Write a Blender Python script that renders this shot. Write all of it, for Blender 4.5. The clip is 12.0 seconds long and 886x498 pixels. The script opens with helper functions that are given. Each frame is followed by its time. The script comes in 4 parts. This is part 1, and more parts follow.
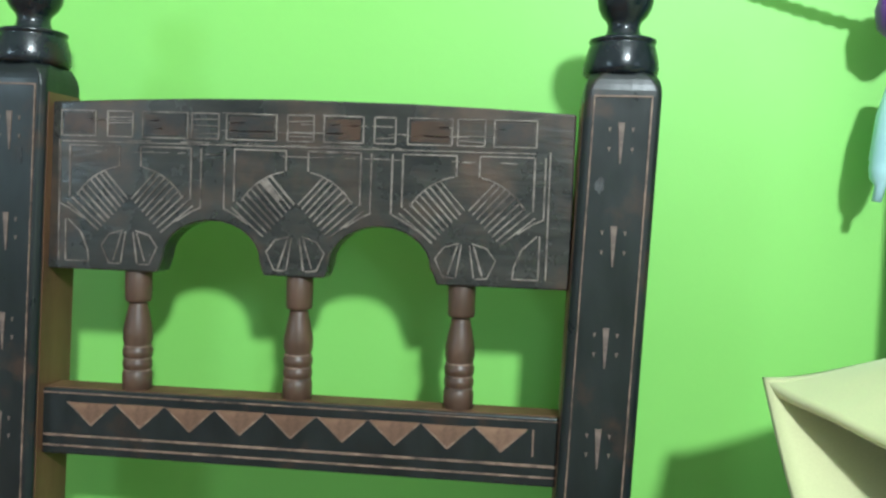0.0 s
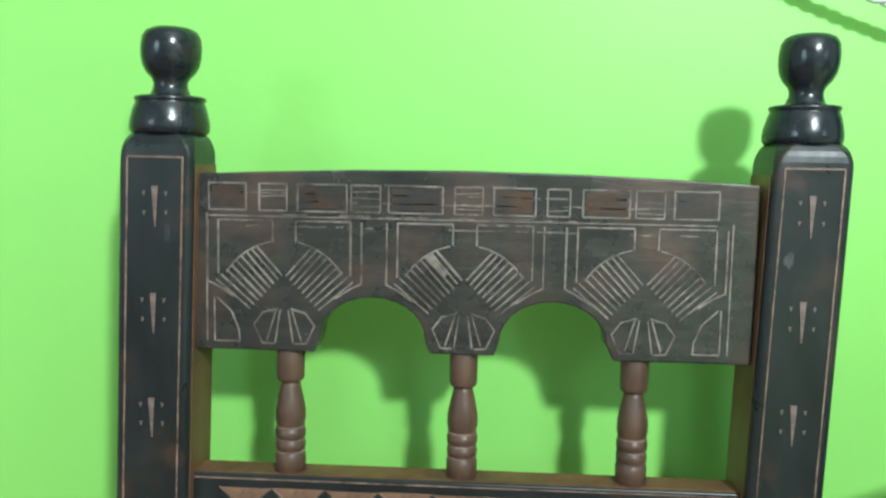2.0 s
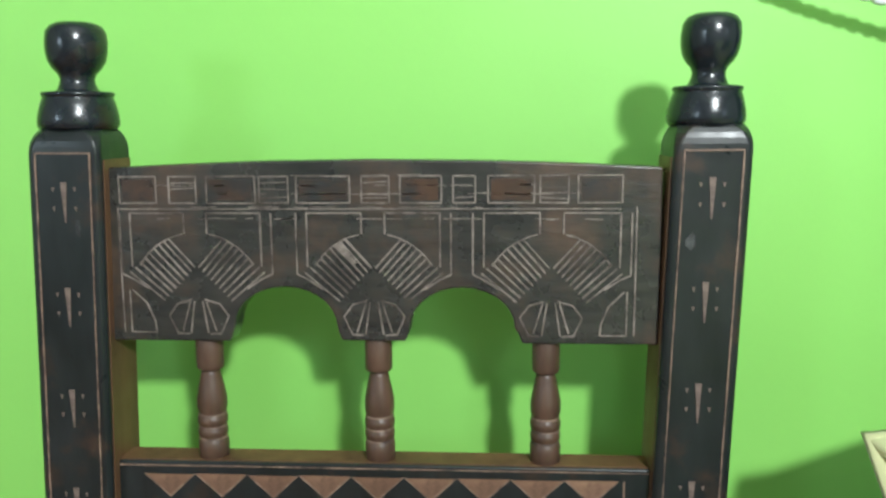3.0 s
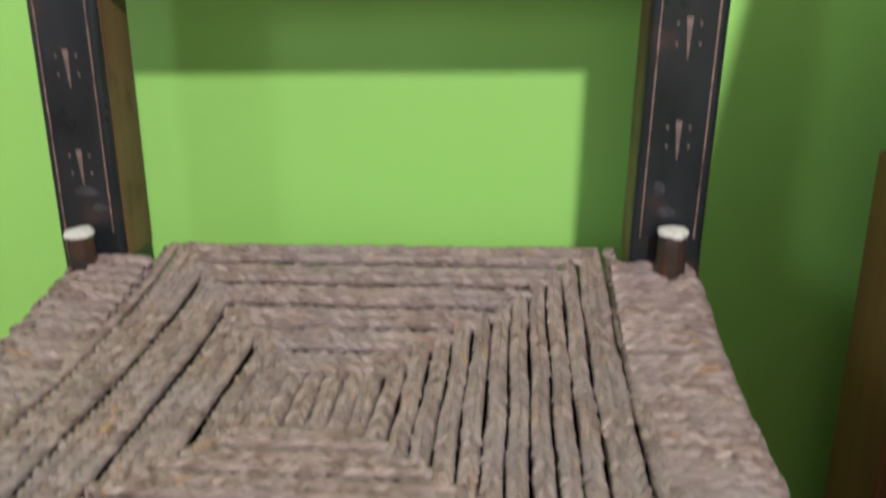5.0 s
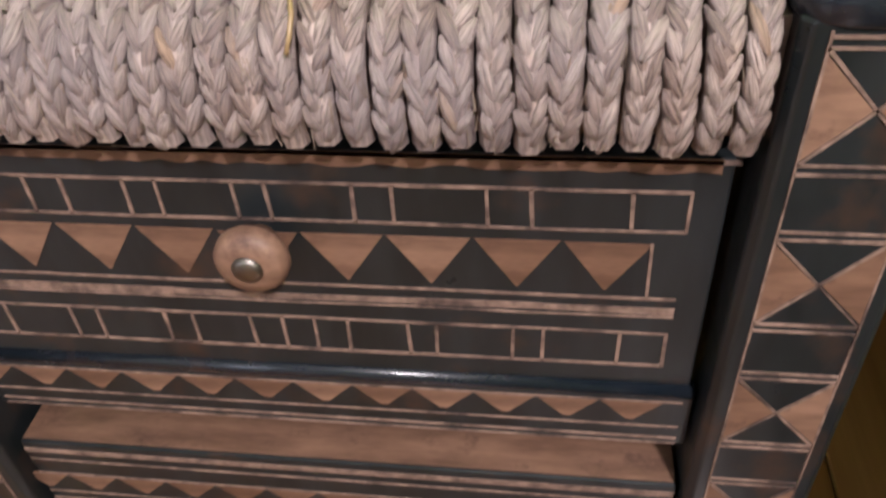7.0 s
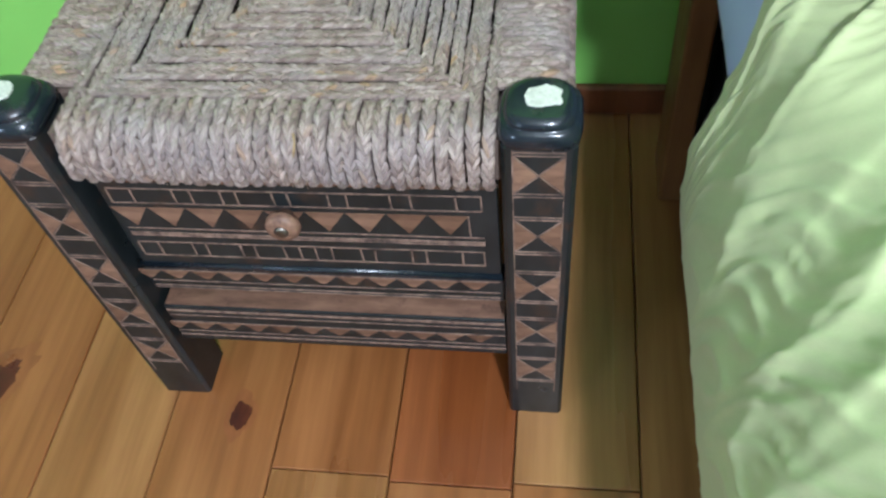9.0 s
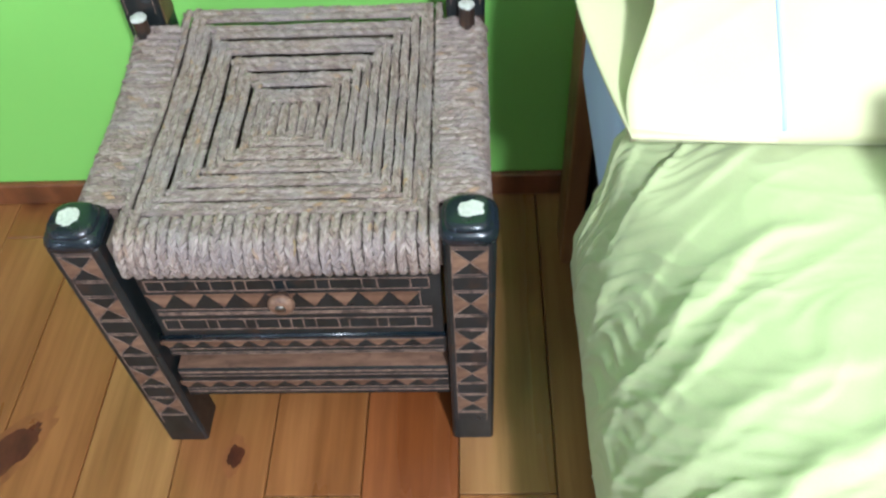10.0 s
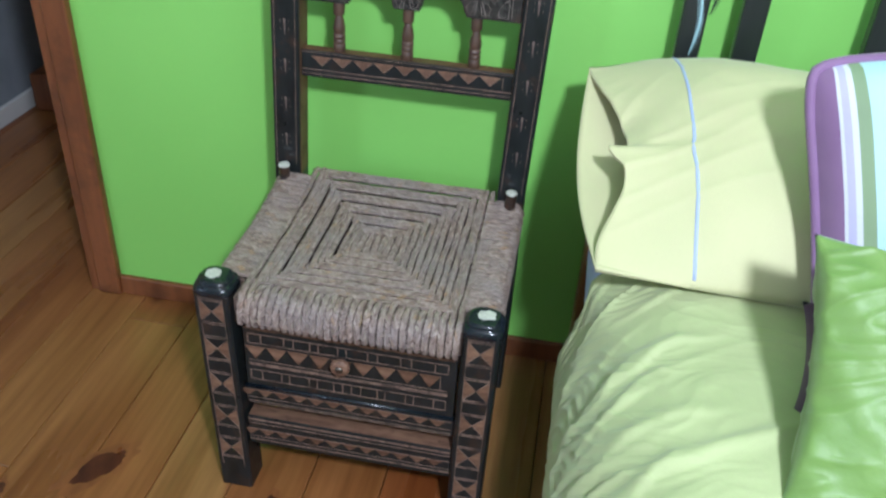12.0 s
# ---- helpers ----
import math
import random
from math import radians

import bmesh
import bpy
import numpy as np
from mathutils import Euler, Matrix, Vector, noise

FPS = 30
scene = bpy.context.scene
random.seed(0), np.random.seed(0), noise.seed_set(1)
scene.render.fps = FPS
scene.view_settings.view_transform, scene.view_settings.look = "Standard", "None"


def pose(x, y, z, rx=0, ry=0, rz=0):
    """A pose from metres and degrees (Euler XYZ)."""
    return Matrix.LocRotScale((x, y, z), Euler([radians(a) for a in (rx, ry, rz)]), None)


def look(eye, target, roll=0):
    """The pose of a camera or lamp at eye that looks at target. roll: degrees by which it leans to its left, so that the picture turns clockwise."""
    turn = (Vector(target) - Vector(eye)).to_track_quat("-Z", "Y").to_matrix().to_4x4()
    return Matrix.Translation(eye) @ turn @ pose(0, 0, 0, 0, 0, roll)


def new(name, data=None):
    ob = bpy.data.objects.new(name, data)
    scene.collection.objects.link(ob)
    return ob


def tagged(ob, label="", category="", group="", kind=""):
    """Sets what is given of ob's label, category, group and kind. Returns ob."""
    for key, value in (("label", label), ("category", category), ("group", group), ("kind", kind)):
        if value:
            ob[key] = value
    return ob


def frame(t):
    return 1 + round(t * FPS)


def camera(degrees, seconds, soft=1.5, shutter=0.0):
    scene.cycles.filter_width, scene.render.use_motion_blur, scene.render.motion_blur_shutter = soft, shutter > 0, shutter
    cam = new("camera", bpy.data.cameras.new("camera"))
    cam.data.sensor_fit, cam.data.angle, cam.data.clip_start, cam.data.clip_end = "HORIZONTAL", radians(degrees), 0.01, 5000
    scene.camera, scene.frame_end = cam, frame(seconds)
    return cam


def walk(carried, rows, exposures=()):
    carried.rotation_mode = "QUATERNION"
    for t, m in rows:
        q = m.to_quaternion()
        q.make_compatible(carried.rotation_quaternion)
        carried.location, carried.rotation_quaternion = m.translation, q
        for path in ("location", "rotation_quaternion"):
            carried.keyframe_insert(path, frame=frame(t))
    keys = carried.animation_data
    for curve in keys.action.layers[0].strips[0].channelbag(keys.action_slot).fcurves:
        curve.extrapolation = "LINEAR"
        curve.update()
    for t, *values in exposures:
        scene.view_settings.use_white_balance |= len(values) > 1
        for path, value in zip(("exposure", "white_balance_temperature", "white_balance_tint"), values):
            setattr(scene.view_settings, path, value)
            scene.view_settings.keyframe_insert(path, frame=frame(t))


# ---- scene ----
cam = camera(55.5, 12.0, soft=2.4, shutter=0.4)

PATH = [
    (0, (0.149, -0.199, 0.745), (-0.058, 1.787, 0.635), 2.0),
    (0.5, (0.128, -0.185, 0.765), (-0.032, 1.802, 0.61), 1.6),
    (1, (0.077, -0.179, 0.767), (-0.059, 1.808, 0.581), 1.1),
    (1.5, (0.024, -0.184, 0.774), (-0.088, 1.807, 0.617), 1.6),
    (2, (0.018, -0.184, 0.807), (-0.092, 1.803, 0.614), 1.1),
    (2.5, (0.046, -0.183, 0.83), (-0.052, 1.801, 0.595), -0.0),
    (4.5, (0.104, -0.195, 0.682), (-0.106, 1.718, 0.138), -1.1),
    (5, (0.095, -0.209, 0.594), (-0.084, 1.665, -0.081), -1.1),
    (5.5, (0.096, -0.211, 0.564), (-0.081, 1.568, -0.332), -0.1),
    (6, (0.106, -0.217, 0.525), (-0.17, 1.442, -0.558), -1.2),
    (6.5, (0.107, -0.233, 0.502), (-0.107, 1.353, -0.697), -2.7),
    (7, (0.1, -0.243, 0.483), (-0.15, 1.257, -0.816), -4.1),
    (9, (0.204, -0.41, 0.778), (-0.068, 0.778, -0.808), -8.4),
    (9.5, (0.217, -0.473, 0.875), (-0.084, 0.74, -0.686), -8.0),
    (10, (0.199, -0.537, 0.977), (0.111, 0.752, -0.55), -4.0),
    (10.5, (0.171, -0.615, 0.993), (0.019, 0.783, -0.429), 2.0),
    (11, (0.225, -0.76, 1.021), (0.001, 0.732, -0.292), 2.1),
    (11.5, (0.254, -0.827, 1.059), (0.032, 0.749, -0.151), 3.2),
    (12, (0.254, -0.891, 1.09), (0.016, 0.76, -0.013), 3.8),
]
EXPOSURES = [(0.0, 0.21, 5600, -4), (1.0, 0.32, 5600, -4), (2.0, 0.38, 5650, -4), (2.5, 0.18, 5700, -3), (4.5, 0.24, 6800, 22), (5.0, 0.18, 6300, 25), (6.0, 0.02, 5700, 23), (6.5, 0.25, 5900, 22), (7.0, 0.52, 6350, 24), (8.0, 0.55, 6100, 17), (9.0, 0.56, 5250, 8), (9.5, 0.66, 5250, 8), (10.0, 0.58, 5350, 8), (11.0, 0.31, 5300, 5), (12.0, -0.04, 5300, 10)]
walk(cam, [(t, look(eye, target, roll)) for t, eye, target, roll in PATH], EXPOSURES)
LAMP_POWER = 114.0
WINDOW_POWER = 11.5

# ---- light ----
world = bpy.data.worlds.new("sky")
scene.world = world
world.use_nodes = True
wn = world.node_tree.nodes
sky = wn.new("ShaderNodeTexSky")
sky.sky_type, sky.sun_disc = "NISHITA", False
sky.sun_elevation, sky.sun_rotation = radians(35), radians(120)
world.node_tree.links.new(sky.outputs[0], wn["Background"].inputs[0])
wn["Background"].inputs[1].default_value = 0.1

# added key light without a fixture, placed as a compromise between shadow directions
lamp_data = bpy.data.lights.new("key_light", "POINT")
lamp_data.energy, lamp_data.shadow_soft_size, lamp_data.color = LAMP_POWER, 0.062, (1.0, 0.97, 0.95)
lamp = new("key_light", lamp_data)
lamp.matrix_world = pose(0.57, -1.15, 1.56)

for name, eye, target, power in (("west_window_light", (-2.36, -2.85, 1.45), (0.1, 0.3, 0.7), WINDOW_POWER * 1.5), ("east_window_light", (3.16, -2.9, 1.45), (0.1, 0.3, 0.7), WINDOW_POWER * 0.45)):
    win_data = bpy.data.lights.new(name, "AREA")
    win_data.shape, win_data.size, win_data.size_y = "RECTANGLE", 0.45, 0.7
    win_data.energy, win_data.color = power, (0.80, 0.90, 1.0)
    new(name, win_data).matrix_world = look(eye, target)


# ---- materials ----
def material(name):
    m = bpy.data.materials.new(name)
    m.use_nodes = True
    return m, m.node_tree.nodes, m.node_tree.links, m.node_tree.nodes["Principled BSDF"]


def ramp(n, l, source, stops):
    r = n.new("ShaderNodeValToRGB")
    el = r.color_ramp.elements
    while len(el) < len(stops):
        el.new(0.5)
    for e, (p, c) in zip(el, stops):
        e.position, e.color = p, (*c, 1)
    l.new(source, r.inputs[0])
    return r


def noise_tex(n, l, coord, scale, detail=4, rough=0.55, stretch=(1, 1, 1)):
    mp = n.new("ShaderNodeMapping")
    mp.inputs["Scale"].default_value = stretch
    l.new(coord, mp.inputs[0])
    t = n.new("ShaderNodeTexNoise")
    t.inputs["Scale"].default_value, t.inputs["Detail"].default_value, t.inputs["Roughness"].default_value = scale, detail, rough
    l.new(mp.outputs[0], t.inputs["Vector"])
    return t


def mix(n, l, fac, a, b, mode="MIX"):
    x = n.new("ShaderNodeMix")
    x.data_type, x.blend_type = "RGBA", mode
    for value, socket in ((fac, x.inputs[0]), (a, x.inputs[6]), (b, x.inputs[7])):
        if isinstance(value, (int, float)):
            socket.default_value = value
        elif isinstance(value, tuple):
            socket.default_value = (*value, 1)
        else:
            l.new(value, socket)
    return x.outputs[2]


def bump(n, l, bsdf, height, strength, distance):
    b = n.new("ShaderNodeBump")
    b.inputs["Strength"].default_value, b.inputs["Distance"].default_value = strength, distance
    l.new(height, b.inputs["Height"])
    l.new(b.outputs[0], bsdf.inputs["Normal"])


def surface(name, dark, light, scale, stretch=(1, 1, 1), rough=(0.35, 0.6), relief=0.0005, blotch=None, blotch_scale=12.0, blotch_at=(0.5, 0.68), metal=0.0, vary=0.0, specular=0.5):
    """Two-scale painted or raw surface: a grain between two colours, and larger worn blotches of a third."""
    m, n, l, b = material(name)
    co = n.new("ShaderNodeTexCoord").outputs["Object"]
    grain = noise_tex(n, l, co, scale, 6, 0.6, stretch)
    colour = ramp(n, l, grain.outputs[0], [(0.3, dark), (0.7, light)]).outputs[0]
    patch = noise_tex(n, l, co, blotch_scale, 5, 0.65)
    if blotch:
        mask = ramp(n, l, patch.outputs[0], [(blotch_at[0], (0, 0, 0)), (blotch_at[1], (1, 1, 1))]).outputs[0]
        colour = mix(n, l, mask, colour, blotch)
    if vary:
        info = n.new("ShaderNodeObjectInfo")
        each = ramp(n, l, info.outputs["Random"], [(0.0, (1 - vary, 1 - vary * 1.15, 1 - vary * 1.25)), (1.0, (1.0, 1.0, 1.0))]).outputs[0]
        colour = mix(n, l, 1.0, colour, each, "MULTIPLY")
    b.inputs["Specular IOR Level"].default_value = specular
    l.new(colour, b.inputs["Base Color"])
    rr = ramp(n, l, patch.outputs[0], [(0.3, (rough[0],) * 3), (0.7, (rough[1],) * 3)])
    l.new(rr.outputs[0], b.inputs["Roughness"])
    b.inputs["Metallic"].default_value = metal
    bump(n, l, b, grain.outputs[0], 0.5, relief)
    return m


M_DARK = surface("dark_painted_wood", (0.007, 0.0095, 0.0098), (0.0175, 0.0210, 0.0222), 60, (1, 1, 0.25), (0.26, 0.46), 0.0006, (0.042, 0.023, 0.015), 28, (0.57, 0.74), specular=0.38)
M_PANEL = surface("worn_dark_panel_wood", (0.015, 0.016, 0.016), (0.042, 0.040, 0.036), 90, (0.2, 1, 1), (0.16, 0.42), 0.0014, (0.080, 0.046, 0.029), 17, (0.50, 0.74))
M_LACQUER = surface("black_lacquered_wood", (0.005, 0.009, 0.013), (0.013, 0.017, 0.022), 50, (1, 1, 1), (0.13, 0.34), 0.0009, (0.034, 0.016, 0.011), 30, (0.56, 0.76))
M_BROWN = surface("bare_brown_wood", (0.075, 0.036, 0.018), (0.17, 0.088, 0.042), 45, (1, 1, 0.12), (0.45, 0.65), 0.0005, (0.05, 0.022, 0.012), 20, (0.55, 0.75))
M_TURNED = surface("turned_red_brown_wood", (0.042, 0.023, 0.015), (0.112, 0.062, 0.041), 70, (1, 1, 0.3), (0.35, 0.55), 0.0005, (0.05, 0.04, 0.04), 40, (0.55, 0.8))
M_LINE = surface("scratched_pale_wood", (0.12, 0.076, 0.056), (0.30, 0.200, 0.150), 160, (1, 1, 1), (0.45, 0.7), 0.0004, (0.05, 0.032, 0.026), 55, (0.46, 0.66))
# pale grey paints the highlights on the crest's bevelled carving; also its bare scuffs
M_CARVED = surface("highlit_and_scuffed_wood", (0.10, 0.080, 0.069), (0.28, 0.232, 0.203), 160, (1, 1, 1), (0.42, 0.68), 0.0006, (0.05, 0.036, 0.030), 38, (0.46, 0.66))
M_INLAY = surface("bare_inlay_wood", (0.12, 0.064, 0.040), (0.27, 0.155, 0.098), 120, (0.25, 1, 1), (0.45, 0.65), 0.0005, (0.09, 0.045, 0.03), 60, (0.55, 0.75), vary=0.38)
M_MARK = surface("dulled_pale_mark", (0.09, 0.060, 0.050), (0.22, 0.160, 0.135), 160, (1, 1, 1), (0.5, 0.7), 0.0004, (0.03, 0.022, 0.02), 50, (0.48, 0.66))
M_CELL = surface("rubbed_brown_cell", (0.022, 0.014, 0.010), (0.075, 0.036, 0.020), 70, (0.3, 1, 1), (0.3, 0.5), 0.0006, (0.014, 0.014, 0.014), 45, (0.45, 0.65))
M_CAP = surface("chalky_white_paint", (0.42, 0.42, 0.36), (0.66, 0.66, 0.58), 260, rough=(0.6, 0.8), relief=0.003, blotch=(0.30, 0.26, 0.18), blotch_scale=140, blotch_at=(0.62, 0.75))


def wall_paint():
    m, n, l, b = material("lime_green_wall_paint")
    co = n.new("ShaderNodeTexCoord").outputs["Object"]
    large = noise_tex(n, l, co, 2.2, 3, 0.5)
    small = noise_tex(n, l, co, 130, 4, 0.6)
    colour = ramp(n, l, large.outputs[0], [(0.3, (0.262, 0.60, 0.115)), (0.7, (0.293, 0.66, 0.134))]).outputs[0]
    l.new(colour, b.inputs["Base Color"])
    b.inputs["Roughness"].default_value = 0.5
    bump(n, l, b, small.outputs[0], 0.22, 0.0006)
    return m


M_WALL = wall_paint()
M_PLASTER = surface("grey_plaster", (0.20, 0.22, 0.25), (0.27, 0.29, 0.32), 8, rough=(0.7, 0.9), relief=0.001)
M_WHITE = surface("off_white_paint", (0.58, 0.58, 0.57), (0.66, 0.66, 0.65), 6, rough=(0.7, 0.9), relief=0.0008)
M_TRIM = surface("varnished_red_brown_trim", (0.13, 0.042, 0.014), (0.24, 0.085, 0.030), 30, (1, 1, 0.1), (0.3, 0.5), 0.0005, (0.08, 0.03, 0.012), 9)


def plank_wood():
    """Varnished pine: each board takes its own tone, with long grain and knots."""
    m, n, l, b = material("varnished_pine_board")
    co = n.new("ShaderNodeTexCoord").outputs["Object"]
    info = n.new("ShaderNodeObjectInfo")
    off = n.new("ShaderNodeVectorMath")
    off.operation = "MULTIPLY_ADD"
    off.inputs[1].default_value = (1, 1, 1)
    l.new(co, off.inputs[0])
    comb = n.new("ShaderNodeCombineXYZ")
    mul = n.new("ShaderNodeMath")
    mul.operation = "MULTIPLY"
    mul.inputs[1].default_value = 37.0
    l.new(info.outputs["Random"], mul.inputs[0])
    l.new(mul.outputs[0], comb.inputs[0])
    l.new(mul.outputs[0], comb.inputs[1])
    l.new(comb.outputs[0], off.inputs[2])
    v = off.outputs[0]
    grain = noise_tex(n, l, v, 60, 5, 0.6, (1, 0.05, 1))
    broad = noise_tex(n, l, v, 14, 3, 0.5, (1, 0.10, 1))
    tone = ramp(n, l, info.outputs["Random"], [(0.0, (0.31, 0.138, 0.042)), (0.3, (0.26, 0.080, 0.022)), (0.5, (0.33, 0.155, 0.050)), (0.75, (0.275, 0.098, 0.028)), (1.0, (0.36, 0.188, 0.065))]).outputs[0]
    g = ramp(n, l, grain.outputs[0], [(0.25, (0.55, 0.5, 0.45)), (0.65, (1.0, 1.0, 1.0))]).outputs[0]
    colour = mix(n, l, 0.8, tone, g, "MULTIPLY")
    g2 = ramp(n, l, broad.outputs[0], [(0.35, (0.62, 0.52, 0.42)), (0.6, (1.0, 1.0, 1.0))]).outputs[0]
    colour = mix(n, l, 0.8, colour, g2, "MULTIPLY")
    vor = n.new("ShaderNodeTexVoronoi")
    vor.inputs["Scale"].default_value = 3.2
    mp = n.new("ShaderNodeMapping")
    mp.inputs["Scale"].default_value = (1.0, 0.55, 0.0)
    l.new(v, mp.inputs[0])
    l.new(mp.outputs[0], vor.inputs["Vector"])
    knot = ramp(n, l, vor.outputs["Distance"], [(0.035, (1, 1, 1)), (0.085, (0, 0, 0))]).outputs[0]
    colour = mix(n, l, knot, colour, (0.085, 0.022, 0.010))
    l.new(colour, b.inputs["Base Color"])
    rr = ramp(n, l, broad.outputs[0], [(0.3, (0.24,) * 3), (0.7, (0.38,) * 3)])
    l.new(rr.outputs[0], b.inputs["Roughness"])
    bump(n, l, b, grain.outputs[0], 0.2, 0.0006)
    return m


M_PLANK = plank_wood()
M_RING = surface("reddish_pine_ring", (0.16, 0.055, 0.018), (0.25, 0.095, 0.030), 45, (1, 0.3, 1), (0.25, 0.4), 0.0004)
M_KNOT = surface("dark_pine_knot", (0.035, 0.010, 0.006), (0.10, 0.028, 0.012), 60, (1, 0.4, 1), (0.25, 0.4), 0.0004)


def rope_straw():
    """Braided dry grass: fibres run along each leaf, every leaf has its own tone."""
    m, n, l, b = material("braided_dry_grass")
    uv = n.new("ShaderNodeTexCoord").outputs["UV"]
    co = n.new("ShaderNodeTexCoord").outputs["Object"]
    geo = n.new("ShaderNodeNewGeometry")
    fibre = noise_tex(n, l, uv, 5, 5, 0.65, (0.26, 4.2, 1))
    patch = noise_tex(n, l, co, 16, 4, 0.6)
    info = n.new("ShaderNodeObjectInfo")
    add = n.new("ShaderNodeMath")
    add.operation = "ADD"
    l.new(geo.outputs["Random Per Island"], add.inputs[0])
    l.new(info.outputs["Random"], add.inputs[1])
    fract = n.new("ShaderNodeMath")
    fract.operation = "FRACT"
    l.new(add.outputs[0], fract.inputs[0])
    tone = ramp(n, l, fract.outputs[0], [(0.0, (0.225, 0.160, 0.135)), (0.45, (0.34, 0.262, 0.225)), (0.92, (0.44, 0.355, 0.315)), (0.975, (0.36, 0.25, 0.19)), (1.0, (0.42, 0.27, 0.15))]).outputs[0]
    f = ramp(n, l, fibre.outputs[0], [(0.36, (0.24, 0.19, 0.16)), (0.50, (0.95, 0.93, 0.90)), (0.66, (1.55, 1.48, 1.38))]).outputs[0]
    colour = mix(n, l, 0.85, tone, f, "MULTIPLY")
    dust = ramp(n, l, patch.outputs[0], [(0.42, (0, 0, 0)), (0.70, (0.55,) * 3)]).outputs[0]
    colour = mix(n, l, dust, colour, (0.29, 0.255, 0.26))
    l.new(colour, b.inputs["Base Color"])
    b.inputs["Roughness"].default_value = 0.37
    bump(n, l, b, fibre.outputs[0], 1.0, 0.0016)
    return m


M_ROPE = rope_straw()
M_YELLOW = surface("yellow_plastic_strand", (0.24, 0.155, 0.07), (0.36, 0.25, 0.12), 80, rough=(0.3, 0.45), relief=0.0002)
M_STRAW = surface("loose_straw", (0.18, 0.125, 0.095), (0.40, 0.31, 0.24), 70, rough=(0.35, 0.55), relief=0.0002, blotch=(0.10, 0.065, 0.05), blotch_scale=60, blotch_at=(0.5, 0.62))
M_CORE = surface("brown_rope_core", (0.085, 0.058, 0.045), (0.15, 0.105, 0.082), 120, rough=(0.7, 0.9), relief=0.001)


def cloth(name, colour, second, weave=900.0, fold=14.0, rough=0.75, sheen=0.2, relief=0.002):
    m, n, l, b = material(name)
    co = n.new("ShaderNodeTexCoord").outputs["Object"]
    large = noise_tex(n, l, co, fold, 4, 0.5, (1, 0.7, 1))
    fine = noise_tex(n, l, co, weave, 2, 0.5)
    c = ramp(n, l, large.outputs[0], [(0.3, second), (0.7, colour)]).outputs[0]
    f = ramp(n, l, fine.outputs[0], [(0.3, (0.9, 0.9, 0.9)), (0.7, (1, 1, 1))]).outputs[0]
    l.new(mix(n, l, 0.6, c, f, "MULTIPLY"), b.inputs["Base Color"])
    b.inputs["Roughness"].default_value = rough
    b.inputs["Sheen Weight"].default_value = sheen
    bump(n, l, b, large.outputs[0], 0.5, relief)
    return m


M_DUVET = cloth("pale_green_cotton", (0.43, 0.475, 0.238), (0.39, 0.44, 0.212), relief=0.006)
M_PILLOW = cloth("pale_yellow_cotton", (0.60, 0.575, 0.325), (0.555, 0.545, 0.305), fold=9)
M_BLUE = cloth("pale_blue_cotton", (0.42, 0.50, 0.78), (0.38, 0.46, 0.74))
M_LIME = cloth("shiny_lime_satin", (0.165, 0.27, 0.062), (0.135, 0.235, 0.05), fold=26, rough=0.52, sheen=0.2, relief=0.005)
M_PURPLE = cloth("purple_cotton", (0.22, 0.125, 0.245), (0.185, 0.10, 0.21))
M_LAVENDER = cloth("lavender_cotton", (0.42, 0.40, 0.64), (0.38, 0.36, 0.60))
M_OFFWHITE = cloth("white_cotton", (0.56, 0.58, 0.62), (0.52, 0.54, 0.58))
M_SAGE = cloth("sage_green_cotton", (0.20, 0.28, 0.15), (0.18, 0.25, 0.14))
M_AQUA = cloth("pale_aqua_cotton", (0.40, 0.58, 0.60), (0.36, 0.54, 0.57))
M_PLUM = cloth("dark_plum_cotton", (0.10, 0.05, 0.09), (0.07, 0.035, 0.07))
M_BLACK = surface("black_painted_board", (0.008, 0.010, 0.010), (0.020, 0.022, 0.022), 30, (1, 1, 0.2), (0.3, 0.5), 0.0004)
M_OAK = surface("honey_brown_board", (0.16, 0.075, 0.025), (0.28, 0.14, 0.05), 30, (1, 1, 0.1), (0.4, 0.6), 0.0004)
M_CORD = surface("white_twisted_cord", (0.66, 0.68, 0.70), (0.82, 0.84, 0.86), 200, rough=(0.5, 0.7), relief=0.0005)
M_BEAD = surface("purple_bead", (0.10, 0.02, 0.22), (0.16, 0.04, 0.32), 60, rough=(0.2, 0.4), relief=0.0002)
M_PALEBLUE = surface("pale_blue_plastic", (0.42, 0.66, 0.74), (0.55, 0.78, 0.84), 40, rough=(0.25, 0.4), relief=0.0002)
M_METAL = surface("dull_screw_metal", (0.13, 0.115, 0.10), (0.24, 0.22, 0.19), 90, rough=(0.3, 0.5), relief=0.0002, metal=1.0)

# ---- building helpers ----
BASE = {}


def thing(name, base, label, category, group="", kind=""):
    ob = new(name)
    ob.location = base
    ob.empty_display_size = 0.05
    BASE[ob] = Vector(base)
    return tagged(ob, label, category, group, kind)


def mesh_of(bm, material_, smooth=False):
    me = bpy.data.meshes.new("mesh")
    bmesh.ops.recalc_face_normals(bm, faces=bm.faces)
    bm.to_mesh(me)
    bm.free()
    me.materials.append(material_)
    if smooth:
        me.polygons.foreach_set("use_smooth", [True] * len(me.polygons))
    return me


def part(name, bm, material_, parent, label="", smooth=False, bevel=0.0, segments=2):
    """One mesh, built in world places, hung under its thing or part."""
    me = mesh_of(bm, material_, smooth)
    base = BASE[parent]
    me.transform(Matrix.Translation(-base))
    ob = new(name, me)
    ob.parent = parent
    BASE[ob] = base
    if bevel:
        mod = ob.modifiers.new("bevel", "BEVEL")
        mod.width, mod.segments, mod.limit_method = bevel, segments, "ANGLE"
    return tagged(ob, label)


